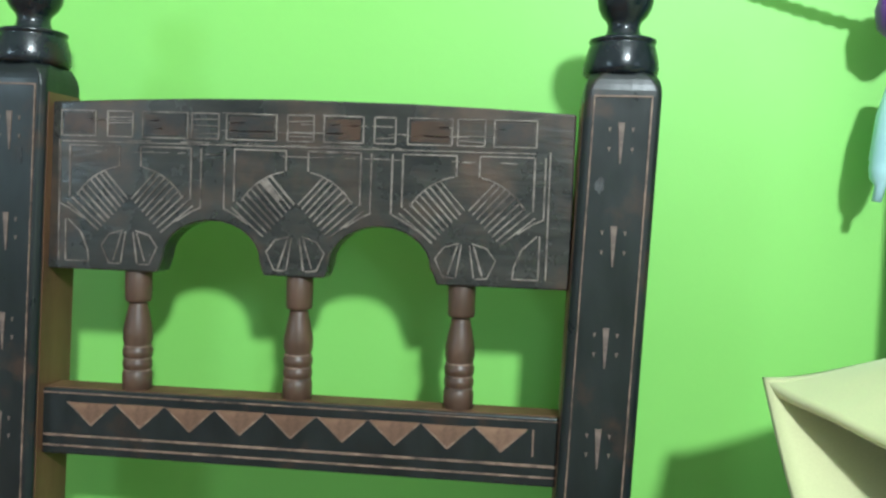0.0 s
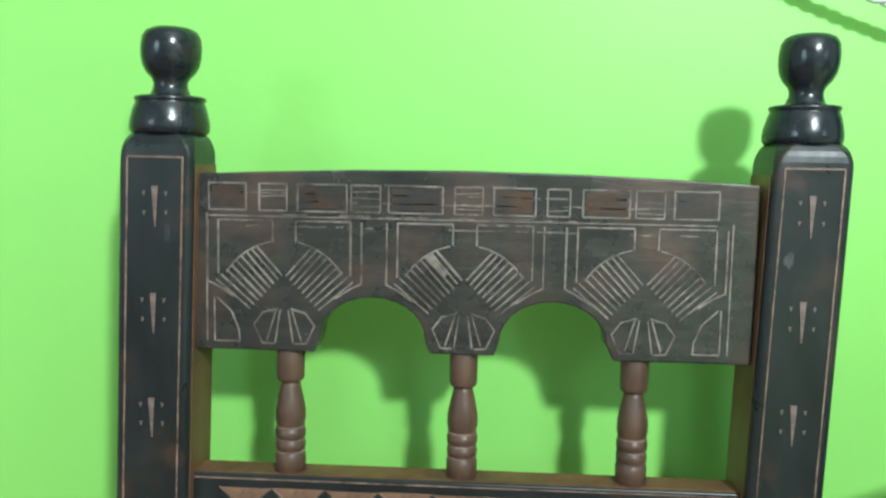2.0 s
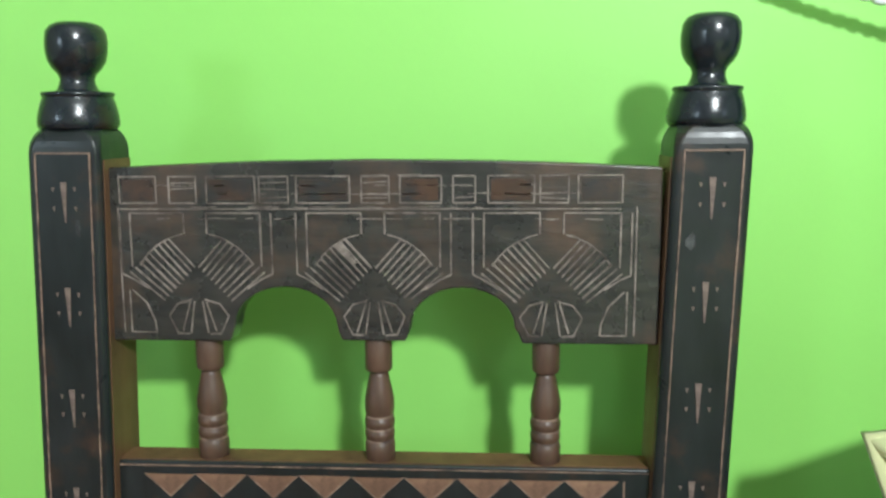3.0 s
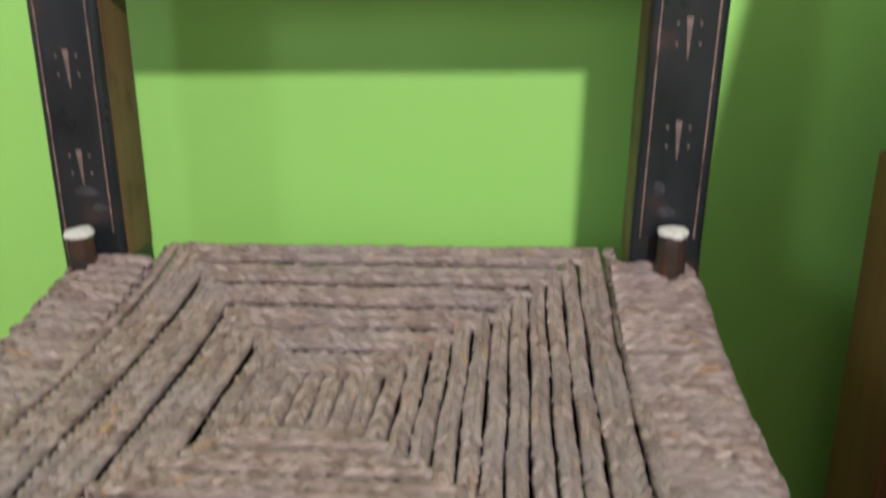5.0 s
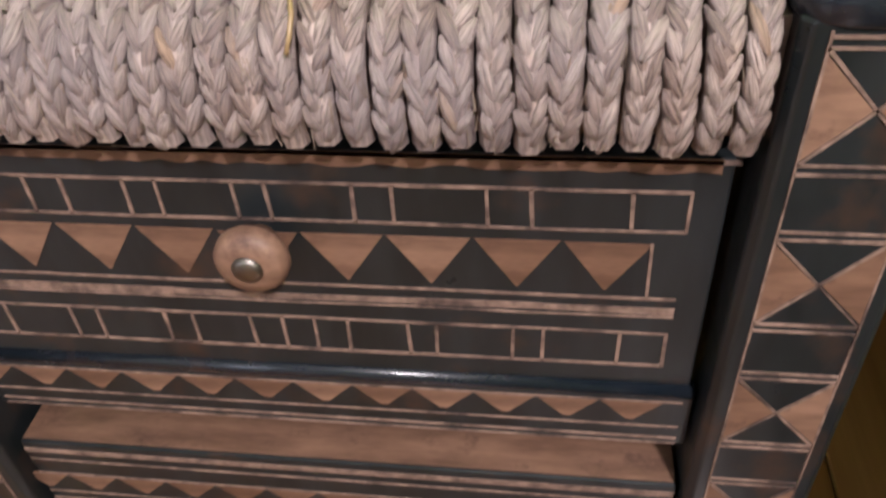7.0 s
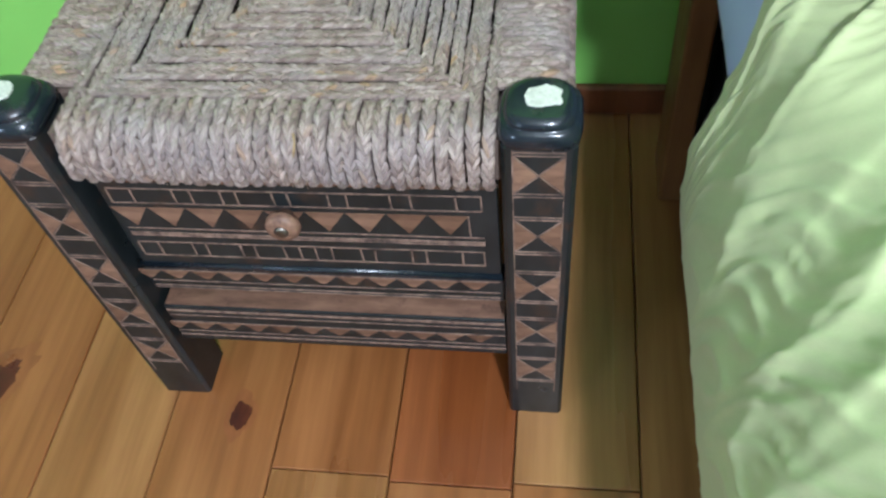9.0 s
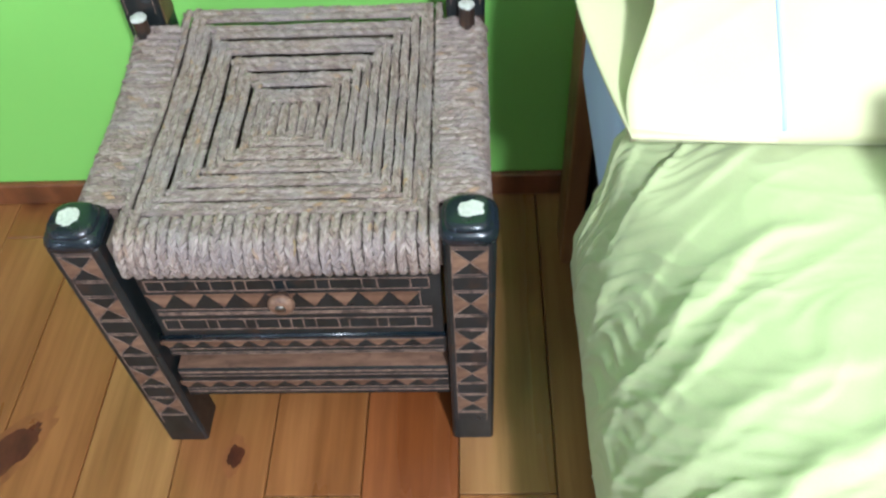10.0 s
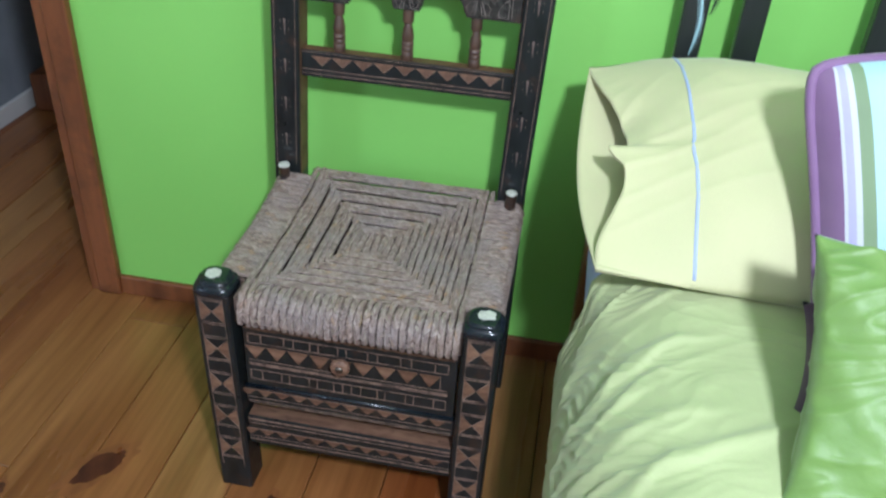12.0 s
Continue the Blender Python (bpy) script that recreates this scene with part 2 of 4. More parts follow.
def whole(name, bm, material_, base, label, category, group="", kind="", smooth=False, bevel=0.0):
    """A top-level thing that is one mesh."""
    me = mesh_of(bm, material_, smooth)
    base = Vector(base)
    me.transform(Matrix.Translation(-base))
    ob = new(name, me)
    ob.location = base
    BASE[ob] = base
    if bevel:
        mod = ob.modifiers.new("bevel", "BEVEL")
        mod.width, mod.segments, mod.limit_method = bevel, 2, "ANGLE"
    return tagged(ob, label, category, group, kind)


def box(bm, x0, x1, y0, y1, z0, z1):
    v = [bm.verts.new((x, y, z)) for x in (x0, x1) for y in (y0, y1) for z in (z0, z1)]
    for f in ((0, 1, 3, 2), (4, 6, 7, 5), (0, 4, 5, 1), (2, 3, 7, 6), (0, 2, 6, 4), (1, 5, 7, 3)):
        bm.faces.new([v[i] for i in f])
    return bm


def boxes(*rows):
    bm = bmesh.new()
    for r in rows:
        box(bm, *r)
    return bm


def plate(bm, outline, y, depth):
    """A flat piece in the x-z plane whose front stands at y; it reaches depth behind."""
    a = [bm.verts.new((x, y, z)) for x, z in outline]
    b = [bm.verts.new((x, y + depth, z)) for x, z in outline]
    bm.faces.new(a)
    bm.faces.new(b[::-1])
    for i in range(len(a)):
        j = (i + 1) % len(a)
        bm.faces.new((a[i], b[i], b[j], a[j]))
    return bm


def stroke(bm, p, q, y, w=0.0012, proud=0.0006):
    """A cut line on a front at y, from p to q in x-z."""
    d = Vector((q[0] - p[0], q[1] - p[1]))
    if d.length < 1e-6:
        return
    d.normalize()
    s = Vector((-d.y, d.x)) * w / 2
    j = 0.15 * w
    r = [random.uniform(-j, j) for _ in range(4)]
    plate(bm, [(p[0] + s.x + r[0], p[1] + s.y + r[0]), (q[0] + s.x + r[1], q[1] + s.y + r[1]), (q[0] - s.x + r[2], q[1] - s.y + r[2]), (p[0] - s.x + r[3], p[1] - s.y + r[3])], y - proud, proud + 0.001)


def chain(bm, pts, y, w=0.0012, closed=False):
    for a, b in zip(pts, pts[1:] + (pts[:1] if closed else [])):
        if a != b:
            stroke(bm, a, b, y, w)


def arc(cx, cz, rx, rz, a0, a1, n=10):
    return [(cx + rx * math.cos(radians(a0 + (a1 - a0) * i / n)), cz + rz * math.sin(radians(a0 + (a1 - a0) * i / n))) for i in range(n + 1)]


def lathe(bm, profile, centre, seg=24, axis="z"):
    rings = []
    for r, h in profile:
        ring = []
        for i in range(seg):
            a = 2 * math.pi * i / seg
            x, y = r * math.cos(a), r * math.sin(a)
            p = (x, y, h) if axis == "z" else (x, -h, y)
            ring.append(bm.verts.new(Vector(centre) + Vector(p)))
        rings.append(ring)
    for a, b in zip(rings, rings[1:]):
        for i in range(seg):
            j = (i + 1) % seg
            bm.faces.new((a[i], a[j], b[j], b[i]))
    bm.faces.new(rings[0][::-1])
    bm.faces.new(rings[-1])
    return bm


def shared_pieces(name, bm, material_, parent, places):
    """Alike pieces on one mesh, each an object of its own."""
    me = mesh_of(bm, material_)
    base = BASE[parent]
    for x, y, z in places:
        ob = new(name, me)
        ob.parent = parent
        ob.location = Vector((x, y, z)) - base


def tube_along(bm, pts, r, seg=8):
    rings = []
    for i, p in enumerate(pts):
        t = (pts[min(i + 1, len(pts) - 1)] - pts[max(i - 1, 0)]).normalized()
        a = t.orthogonal().normalized() if i == 0 else (a - t * a.dot(t)).normalized()
        b = t.cross(a)
        rings.append([bm.verts.new(p + (a * math.cos(2 * math.pi * k / seg) + b * math.sin(2 * math.pi * k / seg)) * r) for k in range(seg)])
    for p, q in zip(rings, rings[1:]):
        for k in range(seg):
            bm.faces.new((p[k], p[(k + 1) % seg], q[(k + 1) % seg], q[k]))
    bm.faces.new(rings[0][::-1])
    bm.faces.new(rings[-1])
    return bm


# ---- the room ----
WY = 0.41          # face of the green wall
DOOR_R = -0.65     # edge of the doorway
XL, XR, YB, ZT = -2.4, 3.2, -3.9, 2.5
wall_north = whole("wall_north", boxes((DOOR_R, XR, WY, WY + 0.14, 0, ZT), (-1.5, DOOR_R, WY, WY + 0.14, 2.08, ZT), (XL, -1.5, WY, WY + 0.14, 0, ZT)), M_WALL, (0, WY, 0), "bright lime green painted plaster wall", "wall", kind="structure")
wall_east = whole("wall_east", boxes((XR, XR + 0.14, YB, -3.4, 0, ZT), (XR, XR + 0.14, -2.4, WY, 0, ZT), (XR, XR + 0.14, -3.4, -2.4, 0, 0.85), (XR, XR + 0.14, -3.4, -2.4, 2.05, ZT)), M_WHITE, (XR, 0, 0), "white painted wall with a window opening", "wall", kind="structure")
wall_south = whole("wall_south", boxes((XL, XR, YB - 0.14, YB, 0, ZT)), M_WHITE, (0, YB, 0), "white painted end wall", "wall", kind="structure")
wall_west = whole("wall_west", boxes((XL - 0.14, XL, YB, -3.35, 0, ZT), (XL - 0.14, XL, -2.35, WY, 0, ZT), (XL - 0.14, XL, -3.35, -2.35, 0, 0.85), (XL - 0.14, XL, -3.35, -2.35, 2.05, ZT)), M_WHITE, (XL, 0, 0), "white painted wall with a window opening", "wall", kind="structure")
ceiling = whole("ceiling", boxes((XL - 0.14, XR + 0.14, YB - 0.14, 3.2, ZT, ZT + 0.1)), M_WHITE, (0, 0, ZT), "plain white painted ceiling", "ceiling", kind="structure")
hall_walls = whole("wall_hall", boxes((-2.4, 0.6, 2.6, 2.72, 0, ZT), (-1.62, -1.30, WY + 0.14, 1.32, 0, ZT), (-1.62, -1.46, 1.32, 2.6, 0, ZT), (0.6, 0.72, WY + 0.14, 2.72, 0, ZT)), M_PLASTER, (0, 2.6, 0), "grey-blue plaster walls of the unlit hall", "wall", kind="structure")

casing = thing("door_casing", (DOOR_R, WY, 0), "red-brown varnished wooden door casing beside the green wall", "door frame", kind="structure")
part("casing_board", boxes((DOOR_R - 0.002, DOOR_R + 0.046, WY - 0.018, WY, 0, 2.12)), M_TRIM, casing, bevel=0.004)
part("lining", boxes((DOOR_R - 0.022, DOOR_R - 0.002, WY - 0.012, WY + 0.15, 0, 2.08)), M_TRIM, casing, bevel=0.002)
part("head_casing", boxes((-1.5, DOOR_R - 0.002, WY - 0.018, WY, 2.06, 2.12)), M_TRIM, casing, bevel=0.004)
whole("baseboard", boxes((DOOR_R + 0.046, XR, WY - 0.012, WY, 0, 0.045)), M_TRIM, (0, WY, 0), "low red-brown varnished wooden skirting board", "baseboard", kind="structure", bevel=0.004)

# ---- floor ----
floor = whole("floor", boxes((XL - 0.14, XR + 0.14, YB - 0.14, 3.0, -0.08, -0.012)), M_KNOT, (0, 0, -0.08), "varnished orange pine board floor", "floor", kind="structure")
PW = 0.12
rnd = random.Random(7)
cache = {}
for k in range(-19, 26):
    x0 = 0.168 + PW * k
    y = YB + rnd.uniform(0.2, 1.2)
    if k == -1:
        y = -0.11 - 1.6 * 2
    if k == -2:
        y = -0.105 - 1.6 * 2
    ya = YB
    while ya < 3.0:
        yb = min(y, 3.0)
        key = round(yb - ya, 3)
        if key not in cache:
            bm = boxes((0.0007, PW - 0.0007, 0.0005, key - 0.0005, -0.012, 0.0))
            bmesh.ops.bevel(bm, geom=[e for e in bm.edges if all(v.co.z > -0.001 for v in e.verts)], offset=0.0012, segments=1, affect="EDGES")
            cache[key] = mesh_of(bm, M_PLANK)
        ob = new("floor_board", cache[key])
        ob.parent = floor
        ob.location = (x0, ya, 0.08)
        ya, y = yb, y + 1.6


def floor_knot(x, y, rx, ry, turn):
    """A dark knot with a reddish ring drawn out along the grain."""
    for name, grow, lift, mt in (("knot_ring", 1.45, 0.0003, M_RING), ("knot", 1.0, 0.0006, M_KNOT)):
        bm = bmesh.new()
        ring = []
        for i in range(40):
            a = 2 * math.pi * i / 40
            d = Vector((math.cos(a) * 1.6 + x * 9, math.sin(a) * 1.6, 3.1 + grow))
            k = grow * (1 + 0.32 * noise.noise(d) + 0.22 * noise.noise(d * 2.7))
            p = Vector((rx * k * math.cos(a), ry * k * math.sin(a) * (1.0 + 0.5 * (grow - 1) * abs(math.sin(a))), 0))
            p.rotate(Euler((0, 0, radians(turn))))
            ring.append(bm.verts.new((x + p.x, y + p.y, lift)))
        bm.faces.new(ring)
        part(name, bm, mt, floor)


floor_knot(-0.412, -0.042, 0.020, 0.046, -35)
floor_knot(-0.116, -0.052, 0.010, 0.016, 0)
floor_knot(-0.54, -0.12, 0.008, 0.014, 10)

# ---- the chair ----
chair = thing("chair", (0, 0, 0), "dark carved wooden chair with braided rope seat and drawer", "chair")
LX, RX = -0.181, 0.1860          # middles of the front posts
BLX, BRX = -0.1835, 0.1935        # middles of the back posts
FY, PY, DY = -0.028, 0.300, -0.012
PANEL_Y = 0.311


def rounded_post(bm, cx, cy, half, z0, z1, shoulder):
    """A square post whose upper corners are cut to a rounded shoulder."""
    rows = [(z0, half), (min(0.42, z1 * 0.5), half), (z1 - shoulder, half)]
    for i in range(1, 8):
        a = radians(90 * i / 7)
        rows.append((z1 - shoulder * (1 - math.sin(a)), half * (1 - 0.28 * (1 - math.cos(a)))))
    rings = []
    for z, h in rows:
        c = half * 0.12 if h == half else half * 0.12 + (half - h) * 1.6
        c = min(c, h * 0.58)
        pts = [(h - c, -h), (h, -h + c), (h, h - c), (h - c, h), (-h + c, h), (-h, h - c), (-h, -h + c), (-h + c, -h)]
        rings.append([bm.verts.new((cx + x, cy + y, z)) for x, y in pts])
    for a, b in zip(rings, rings[1:]):
        for i in range(8):
            bm.faces.new((a[i], a[(i + 1) % 8], b[(i + 1) % 8], b[i]))
    bm.faces.new(rings[0][::-1])
    bm.faces.new(rings[-1])
    return bm


def front_post(cx, cap_shift, lean):
    h = 0.0255
    cy = FY + h

    def leaned(bm):
        for v in bm.verts:
            v.co.x += lean * v.co.z / 0.4
        return bm

    post = part("front_post", leaned(rounded_post(bmesh.new(), cx, cy, h, 0, 0.383, 0.004)), M_DARK, chair, bevel=0.0008)
    head = bmesh.new()
    rows = [(0.0258, 0.3775, 5.0), (0.0276, 0.3800, 4.6), (0.0283, 0.3850, 4.2), (0.0277, 0.3885, 3.8), (0.0264, 0.3910, 3.4), (0.0251, 0.3924, 3.2), (0.0239, 0.3926, 3.0), (0.0240, 0.3942, 3.0), (0.0231, 0.3970, 2.8), (0.0210, 0.3992, 2.6), (0.0165, 0.4004, 2.4)]
    rings = []
    for r, z, e in rows:
        ring = []
        for i in range(32):
            a = 2 * math.pi * (i + 0.5) / 32
            c, q = math.cos(a), math.sin(a)
            k = r / (abs(c) ** e + abs(q) ** e) ** (1 / e)
            ring.append(head.verts.new((cx + c * k, cy + q * k, z)))
        rings.append(ring)
    for a, b in zip(rings, rings[1:]):
        for i in range(32):
            head.faces.new((a[i], a[(i + 1) % 32], b[(i + 1) % 32], b[i]))
    head.faces.new(rings[0][::-1])
    head.faces.new(rings[-1])
    part("post_head", leaned(head), M_LACQUER, post, "glossy black turned post head", smooth=True)
    bm = bmesh.new()
    ring = [bm.verts.new((cx + cap_shift + (0.0118 + 0.0045 * noise.noise((math.cos(a) * 2.2, math.sin(a) * 2.2, cx * 40))) * math.cos(a), cy + 0.001 + (0.0112 + 0.0045 * noise.noise((math.cos(a) * 2.6, math.sin(a) * 2.6, cx * 30))) * math.sin(a), 0.3995)) for a in [2 * math.pi * i / 26 for i in range(26)]]
    f = bm.faces.new(ring)
    up = bmesh.ops.extrude_face_region(bm, geom=[f])["geom"]
    bmesh.ops.translate(bm, verts=[v for v in up if isinstance(v, bmesh.types.BMVert)], vec=(0, 0, 0.0018))
    part("cap", leaned(bm), M_CAP, post, "chalky white painted cap", bevel=0.0005)
    lines = bmesh.new()
    w = 0.0175
    for k in range(5):
        zc = 0.3535 - 0.0665 * k
        t, b = zc + 0.019, zc - 0.019
        for z in (t, t + 0.0032, b, b - 0.0032):
            stroke(lines, (cx - w, z), (cx + w, z), FY, 0.0011)
        stroke(lines, (cx - w, t), (cx + w, b), FY, 0.0011)
        stroke(lines, (cx - w, b), (cx + w, t), FY, 0.0011)
    for x in (cx - w, cx + w):
        chain(lines, [(x, 0.3775 - 0.03 * i) for i in range(12)], FY, 0.0009)
    tagged(part("carving", leaned(lines), M_LINE, post, "pale scratched lines"), kind="stuff")
    for side in (-1, 1):
        bm = plate(bmesh.new(), [(side * w, 0.0175), (side * w, -0.0175), (side * 0.0010, 0)], FY - 0.0004, 0.001)
        shared_pieces("inlay_triangle", bm, M_INLAY, post, [(cx + lean * (0.3535 - 0.0665 * k) / 0.4, 0, 0.3535 - 0.0665 * k) for k in range(5)])


front_post(LX, -0.003, -0.009)
front_post(RX, 0.002, 0.0035)


def sway(z):
    """The back posts lean a little to one side above the seat."""
    return 0.030 * (max(z, 0.42) - 0.63)


def swayed(bm):
    for v in bm.verts:
        v.co.x += sway(v.co.z)
    return bm


def back_post(cx, lean):
    h = 0.0222
    cy = PY + h
    post = part("back_post", swayed(rounded_post(bmesh.new(), cx, cy, h, 0, 0.826, 0.016)), M_DARK, chair, bevel=0.001)
    girth, tall = (1.05, 0.965) if cx < 0 else (1.0, 0.965)
    profile = [(0.0205, 0.8235), (0.0222, 0.8255), (0.0225, 0.8285), (0.0221, 0.8325), (0.0208, 0.8385), (0.0196, 0.8425), (0.0190, 0.8436), (0.0197, 0.8442), (0.0201, 0.8452), (0.0199, 0.8464), (0.0188, 0.8469), (0.0126, 0.8470), (0.0112, 0.8485), (0.0098, 0.852), (0.0094, 0.855), (0.0104, 0.858), (0.0135, 0.8615), (0.0158, 0.8660), (0.0168, 0.8715), (0.0170, 0.8775), (0.0163, 0.8835), (0.0142, 0.8872), (0.0105, 0.8891), (0.0060, 0.8897), (0.0015, 0.8899)]
    bm = lathe(bmesh.new(), [(r * girth, 0.826 + (z - 0.826) * tall) for r, z in profile], (cx + lean, cy, 0), 32)
    part("finial", swayed(bm), M_LACQUER, post, "glossy black turned ball finial", smooth=True)
    inner = 1 if cx < 0 else -1
    bm = boxes((cx + inner * h - 0.0006, cx + inner * h + 0.0006, PY + 0.005, PY + 2 * h - 0.003, 0.40, 0.806))
    part("worn_side", swayed(bm), M_BROWN, post, "bare brown inner side")
    lines = bmesh.new()
    chain(lines, [(cx - 0.0165, 0.42 + 0.026 * i) for i in range(16)], PY, 0.0009)
    chain(lines, [(cx + 0.0165, 0.42 + 0.026 * i) for i in range(16)], PY, 0.0009)
    stroke(lines, (cx - 0.0165, 0.810), (cx + 0.0165, 0.810), PY, 0.001)
    tagged(part("carving", swayed(lines), M_LINE, post, "pale scratched border line"), kind="stuff")
    zs = [(0.793 - 0.0635 * k if cx < 0 else 0.795 - 0.0602 * k) for k in range(6)]
    bm = plate(bmesh.new(), [(-0.0019, 0), (0.0019, 0), (0.0004, -0.024), (-0.0004, -0.024)], PY - 0.0005, 0.001)
    shared_pieces("wedge_mark", bm, M_MARK, post, [(cx + sway(z), 0, z) for z in zs])
    bm = plate(bmesh.new(), [(-0.0010, 0), (0.0010, 0), (0, -0.0028)], PY - 0.0005, 0.001)
    shared_pieces("dot_mark", bm, M_MARK, post, [(cx + sway(z) + dx, 0, z + dz) for z in zs for dx, dz in ((-0.0066, -0.003), (0.0066, -0.003), (-0.0066, -0.0145), (0.0066, -0.0145))])
    # short peg in front of the post, standing in the seat's corner
    px, low = (-0.1905, 0.0065) if cx < 0 else (0.1885, 0.002)
    bm = lathe(bmesh.new(), [(0.0088, 0.36), (0.0090, 0.423 - low), (0.0084, 0.4285 - low)], (px, PY - 0.0125, 0), 14)
    peg = part("peg", bm, M_CELL, chair, "short dark brown wooden peg", smooth=False)
    bm = lathe(bmesh.new(), [(0.0088, 0.4282 - low), (0.0092, 0.4298 - low), (0.0080, 0.4318 - low), (0.004, 0.4326 - low)], (px, PY - 0.0125, 0), 11)
    for v in bm.verts:
        v.co += Vector((noise.noise(v.co * 160), noise.noise(v.co * 160 + Vector((9, 0, 0))), 0.4 * noise.noise(v.co * 170))) * 0.0022
    part("cap", bm, M_CAP, peg, "chalky white painted cap")


back_post(BLX, 0)
back_post(BRX, -0.001)
M_SCUFF = surface("grey_scuffed_paint", (0.020, 0.021, 0.023), (0.055, 0.056, 0.058), 220, rough=(0.4, 0.7), relief=0.001, blotch=(0.02, 0.02, 0.022), blotch_scale=90, blotch_at=(0.42, 0.6))


def scuff(cx, cz, rx, rz, y):
    outline = []
    for i in range(18):
        a = 2 * math.pi * i / 18
        k = 1 + 0.5 * noise.noise(Vector((math.cos(a) * 1.8 + cx * 50, math.sin(a) * 1.8, cz * 50)))
        outline.append((cx + rx * k * math.cos(a), cz + rz * k * math.sin(a)))
    part("scuff", plate(bmesh.new(), outline, y - 0.0003, 0.001), M_SCUFF, chair, "grey scuff in the paint")


for cx, cz, rx, rz in ((BLX - 0.004, 0.448, 0.008, 0.0032), (BRX - 0.013, 0.452, 0.0035, 0.0045), (BRX - 0.008, 0.437, 0.006, 0.003), (BRX - 0.006, 0.758, 0.0028, 0.0048), (BLX + 0.012, 0.765, 0.0018, 0.005), (BLX + 0.004, 0.437, 0.006, 0.0025)):
    scuff(cx, cz, rx, rz, PY)

# carved crest panel between the back posts
X0, X1 = BLX + 0.0215, BRX - 0.0205
outline = [(X0, 0.8005), (X0 + 0.05, 0.8028), (X0 + 0.10, 0.8045), (0.0, 0.8052), (X1 - 0.10, 0.8042), (X1 - 0.05, 0.8025), (X1, 0.8000), (X1, 0.6945), (0.0925, 0.6945), (0.0905, 0.7)]
outline += arc(0.0565, 0.704, 0.0315, 0.0245, 0, 180, 14)
outline += [(0.0240, 0.700), (0.0222, 0.6955), (-0.0165, 0.6955), (-0.0185, 0.700)]
outline += arc(-0.0510, 0.704, 0.0315, 0.0245, 0, 180, 14)
outline += [(-0.0838, 0.700), (-0.0858, 0.6945), (X0, 0.6945)]
crest = part("crest_panel", plate(bmesh.new(), outline, PANEL_Y, 0.019), M_PANEL, chair, "worn dark carved crest panel", bevel=0.0012)
# carved lines, their bevel highlights put into the pale colour
cut = bmesh.new()
cells = [(-0.150, -0.1275), (-0.1195, -0.103), (-0.0965, -0.067), (-0.0645, -0.047), (-0.042, -0.010), (-0.003, 0.0135), (0.020, 0.0445), (0.0515, 0.0645), (0.072, 0.099), (0.1025, 0.119), (0.1245, 0.1500)]
for a, b in cells:
    chain(cut, [(a, 0.7795), (b, 0.7795), (b, 0.7955), (a, 0.7955)], PANEL_Y, 0.0009, True)
for a, b in cells[1::2]:
    for z in (0.7825, 0.7850, 0.7880, 0.7915):
        if random.random() < 0.5:
            stroke(cut, (a + 0.001, z), (b - 0.001, z + random.uniform(-0.0008, 0.0008)), PANEL_Y, 0.0006)
stroke(cut, (-0.150, 0.776), (0.150, 0.776), PANEL_Y, 0.0008)
for u in (-0.1045, 0.0035, 0.1095):
    for s in (-1, 1):
        # double frame, notched where the fan begins
        chain(cut, [(u + s * 0.0070, 0.7735), (u + s * 0.0400, 0.7735), (u + s * 0.0400, 0.741)], PANEL_Y, 0.0010)
        chain(cut, [(u + s * 0.0070, 0.7735), (u + s * 0.0070, 0.7610)], PANEL_Y, 0.0010)
        chain(cut, [(u + s * 0.0465, 0.7735), (u + s * 0.0465, 0.7365), (u + s * 0.0400, 0.7335), (u + s * 0.031, 0.7275)], PANEL_Y, 0.0010)
        chain(cut, [(u + s * x, z) for x, z in arc(0, 0.722, 0.0405, 0.0395, 78, 30, 8)], PANEL_Y, 0.0009)
        # fan strokes, parallel, rising outwards
        for i in range(9):
            f = i / 8
            stroke(cut, (u + s * (0.0012 + 0.0195 * f), 0.7405 - 0.0205 * f), (u + s * (0.0165 + 0.0250 * f), 0.7575 - 0.0200 * f ** 1.25), PANEL_Y, 0.0010)
        # small lower fan
        chain(cut, [(u + s * 0.004, 0.7205), (u + s * 0.013, 0.7180), (u + s * 0.0185, 0.7105), (u + s * 0.0135, 0.6995), (u + s * 0.0065, 0.6990)], PANEL_Y, 0.0009)
        stroke(cut, (u + s * 0.0025, 0.7195), (u + s * 0.0055, 0.6995), PANEL_Y, 0.0009)
        stroke(cut, (u + s * 0.0050, 0.7190), (u + s * 0.0105, 0.7010), PANEL_Y, 0.0009)
for s, e in ((-1, -0.1470), (1, 0.1540)):
    chain(cut, [(e, 0.7265), (e, 0.7000), (e - s * 0.0155, 0.7000), (e - s * 0.0150, 0.7070), (e - s * 0.0105, 0.7180), (e - s * 0.0015, 0.7265)], PANEL_Y, 0.0009)
    stroke(cut, (e + s * 0.0045, 0.7770), (e + s * 0.0045, 0.7000), PANEL_Y, 0.001)
tagged(part("carving", cut, M_CARVED, crest, "carved fan and frame lines with highlights painted pale"), kind="stuff")
bm = bmesh.new()
random.seed(3)
for _ in range(60):
    x, z = random.uniform(-0.14, 0.14), random.choice((0.777, 0.785, 0.79, 0.796, 0.770))
    stroke(bm, (x, z), (x + random.uniform(0.003, 0.016), z + random.uniform(-0.0006, 0.0006)), PANEL_Y, random.uniform(0.0003, 0.0008), 0.0003)
plate(bm, [(-0.0205, 0.7535), (-0.0165, 0.7555), (-0.0065, 0.7435), (-0.0090, 0.7420)], PANEL_Y - 0.0005, 0.001)
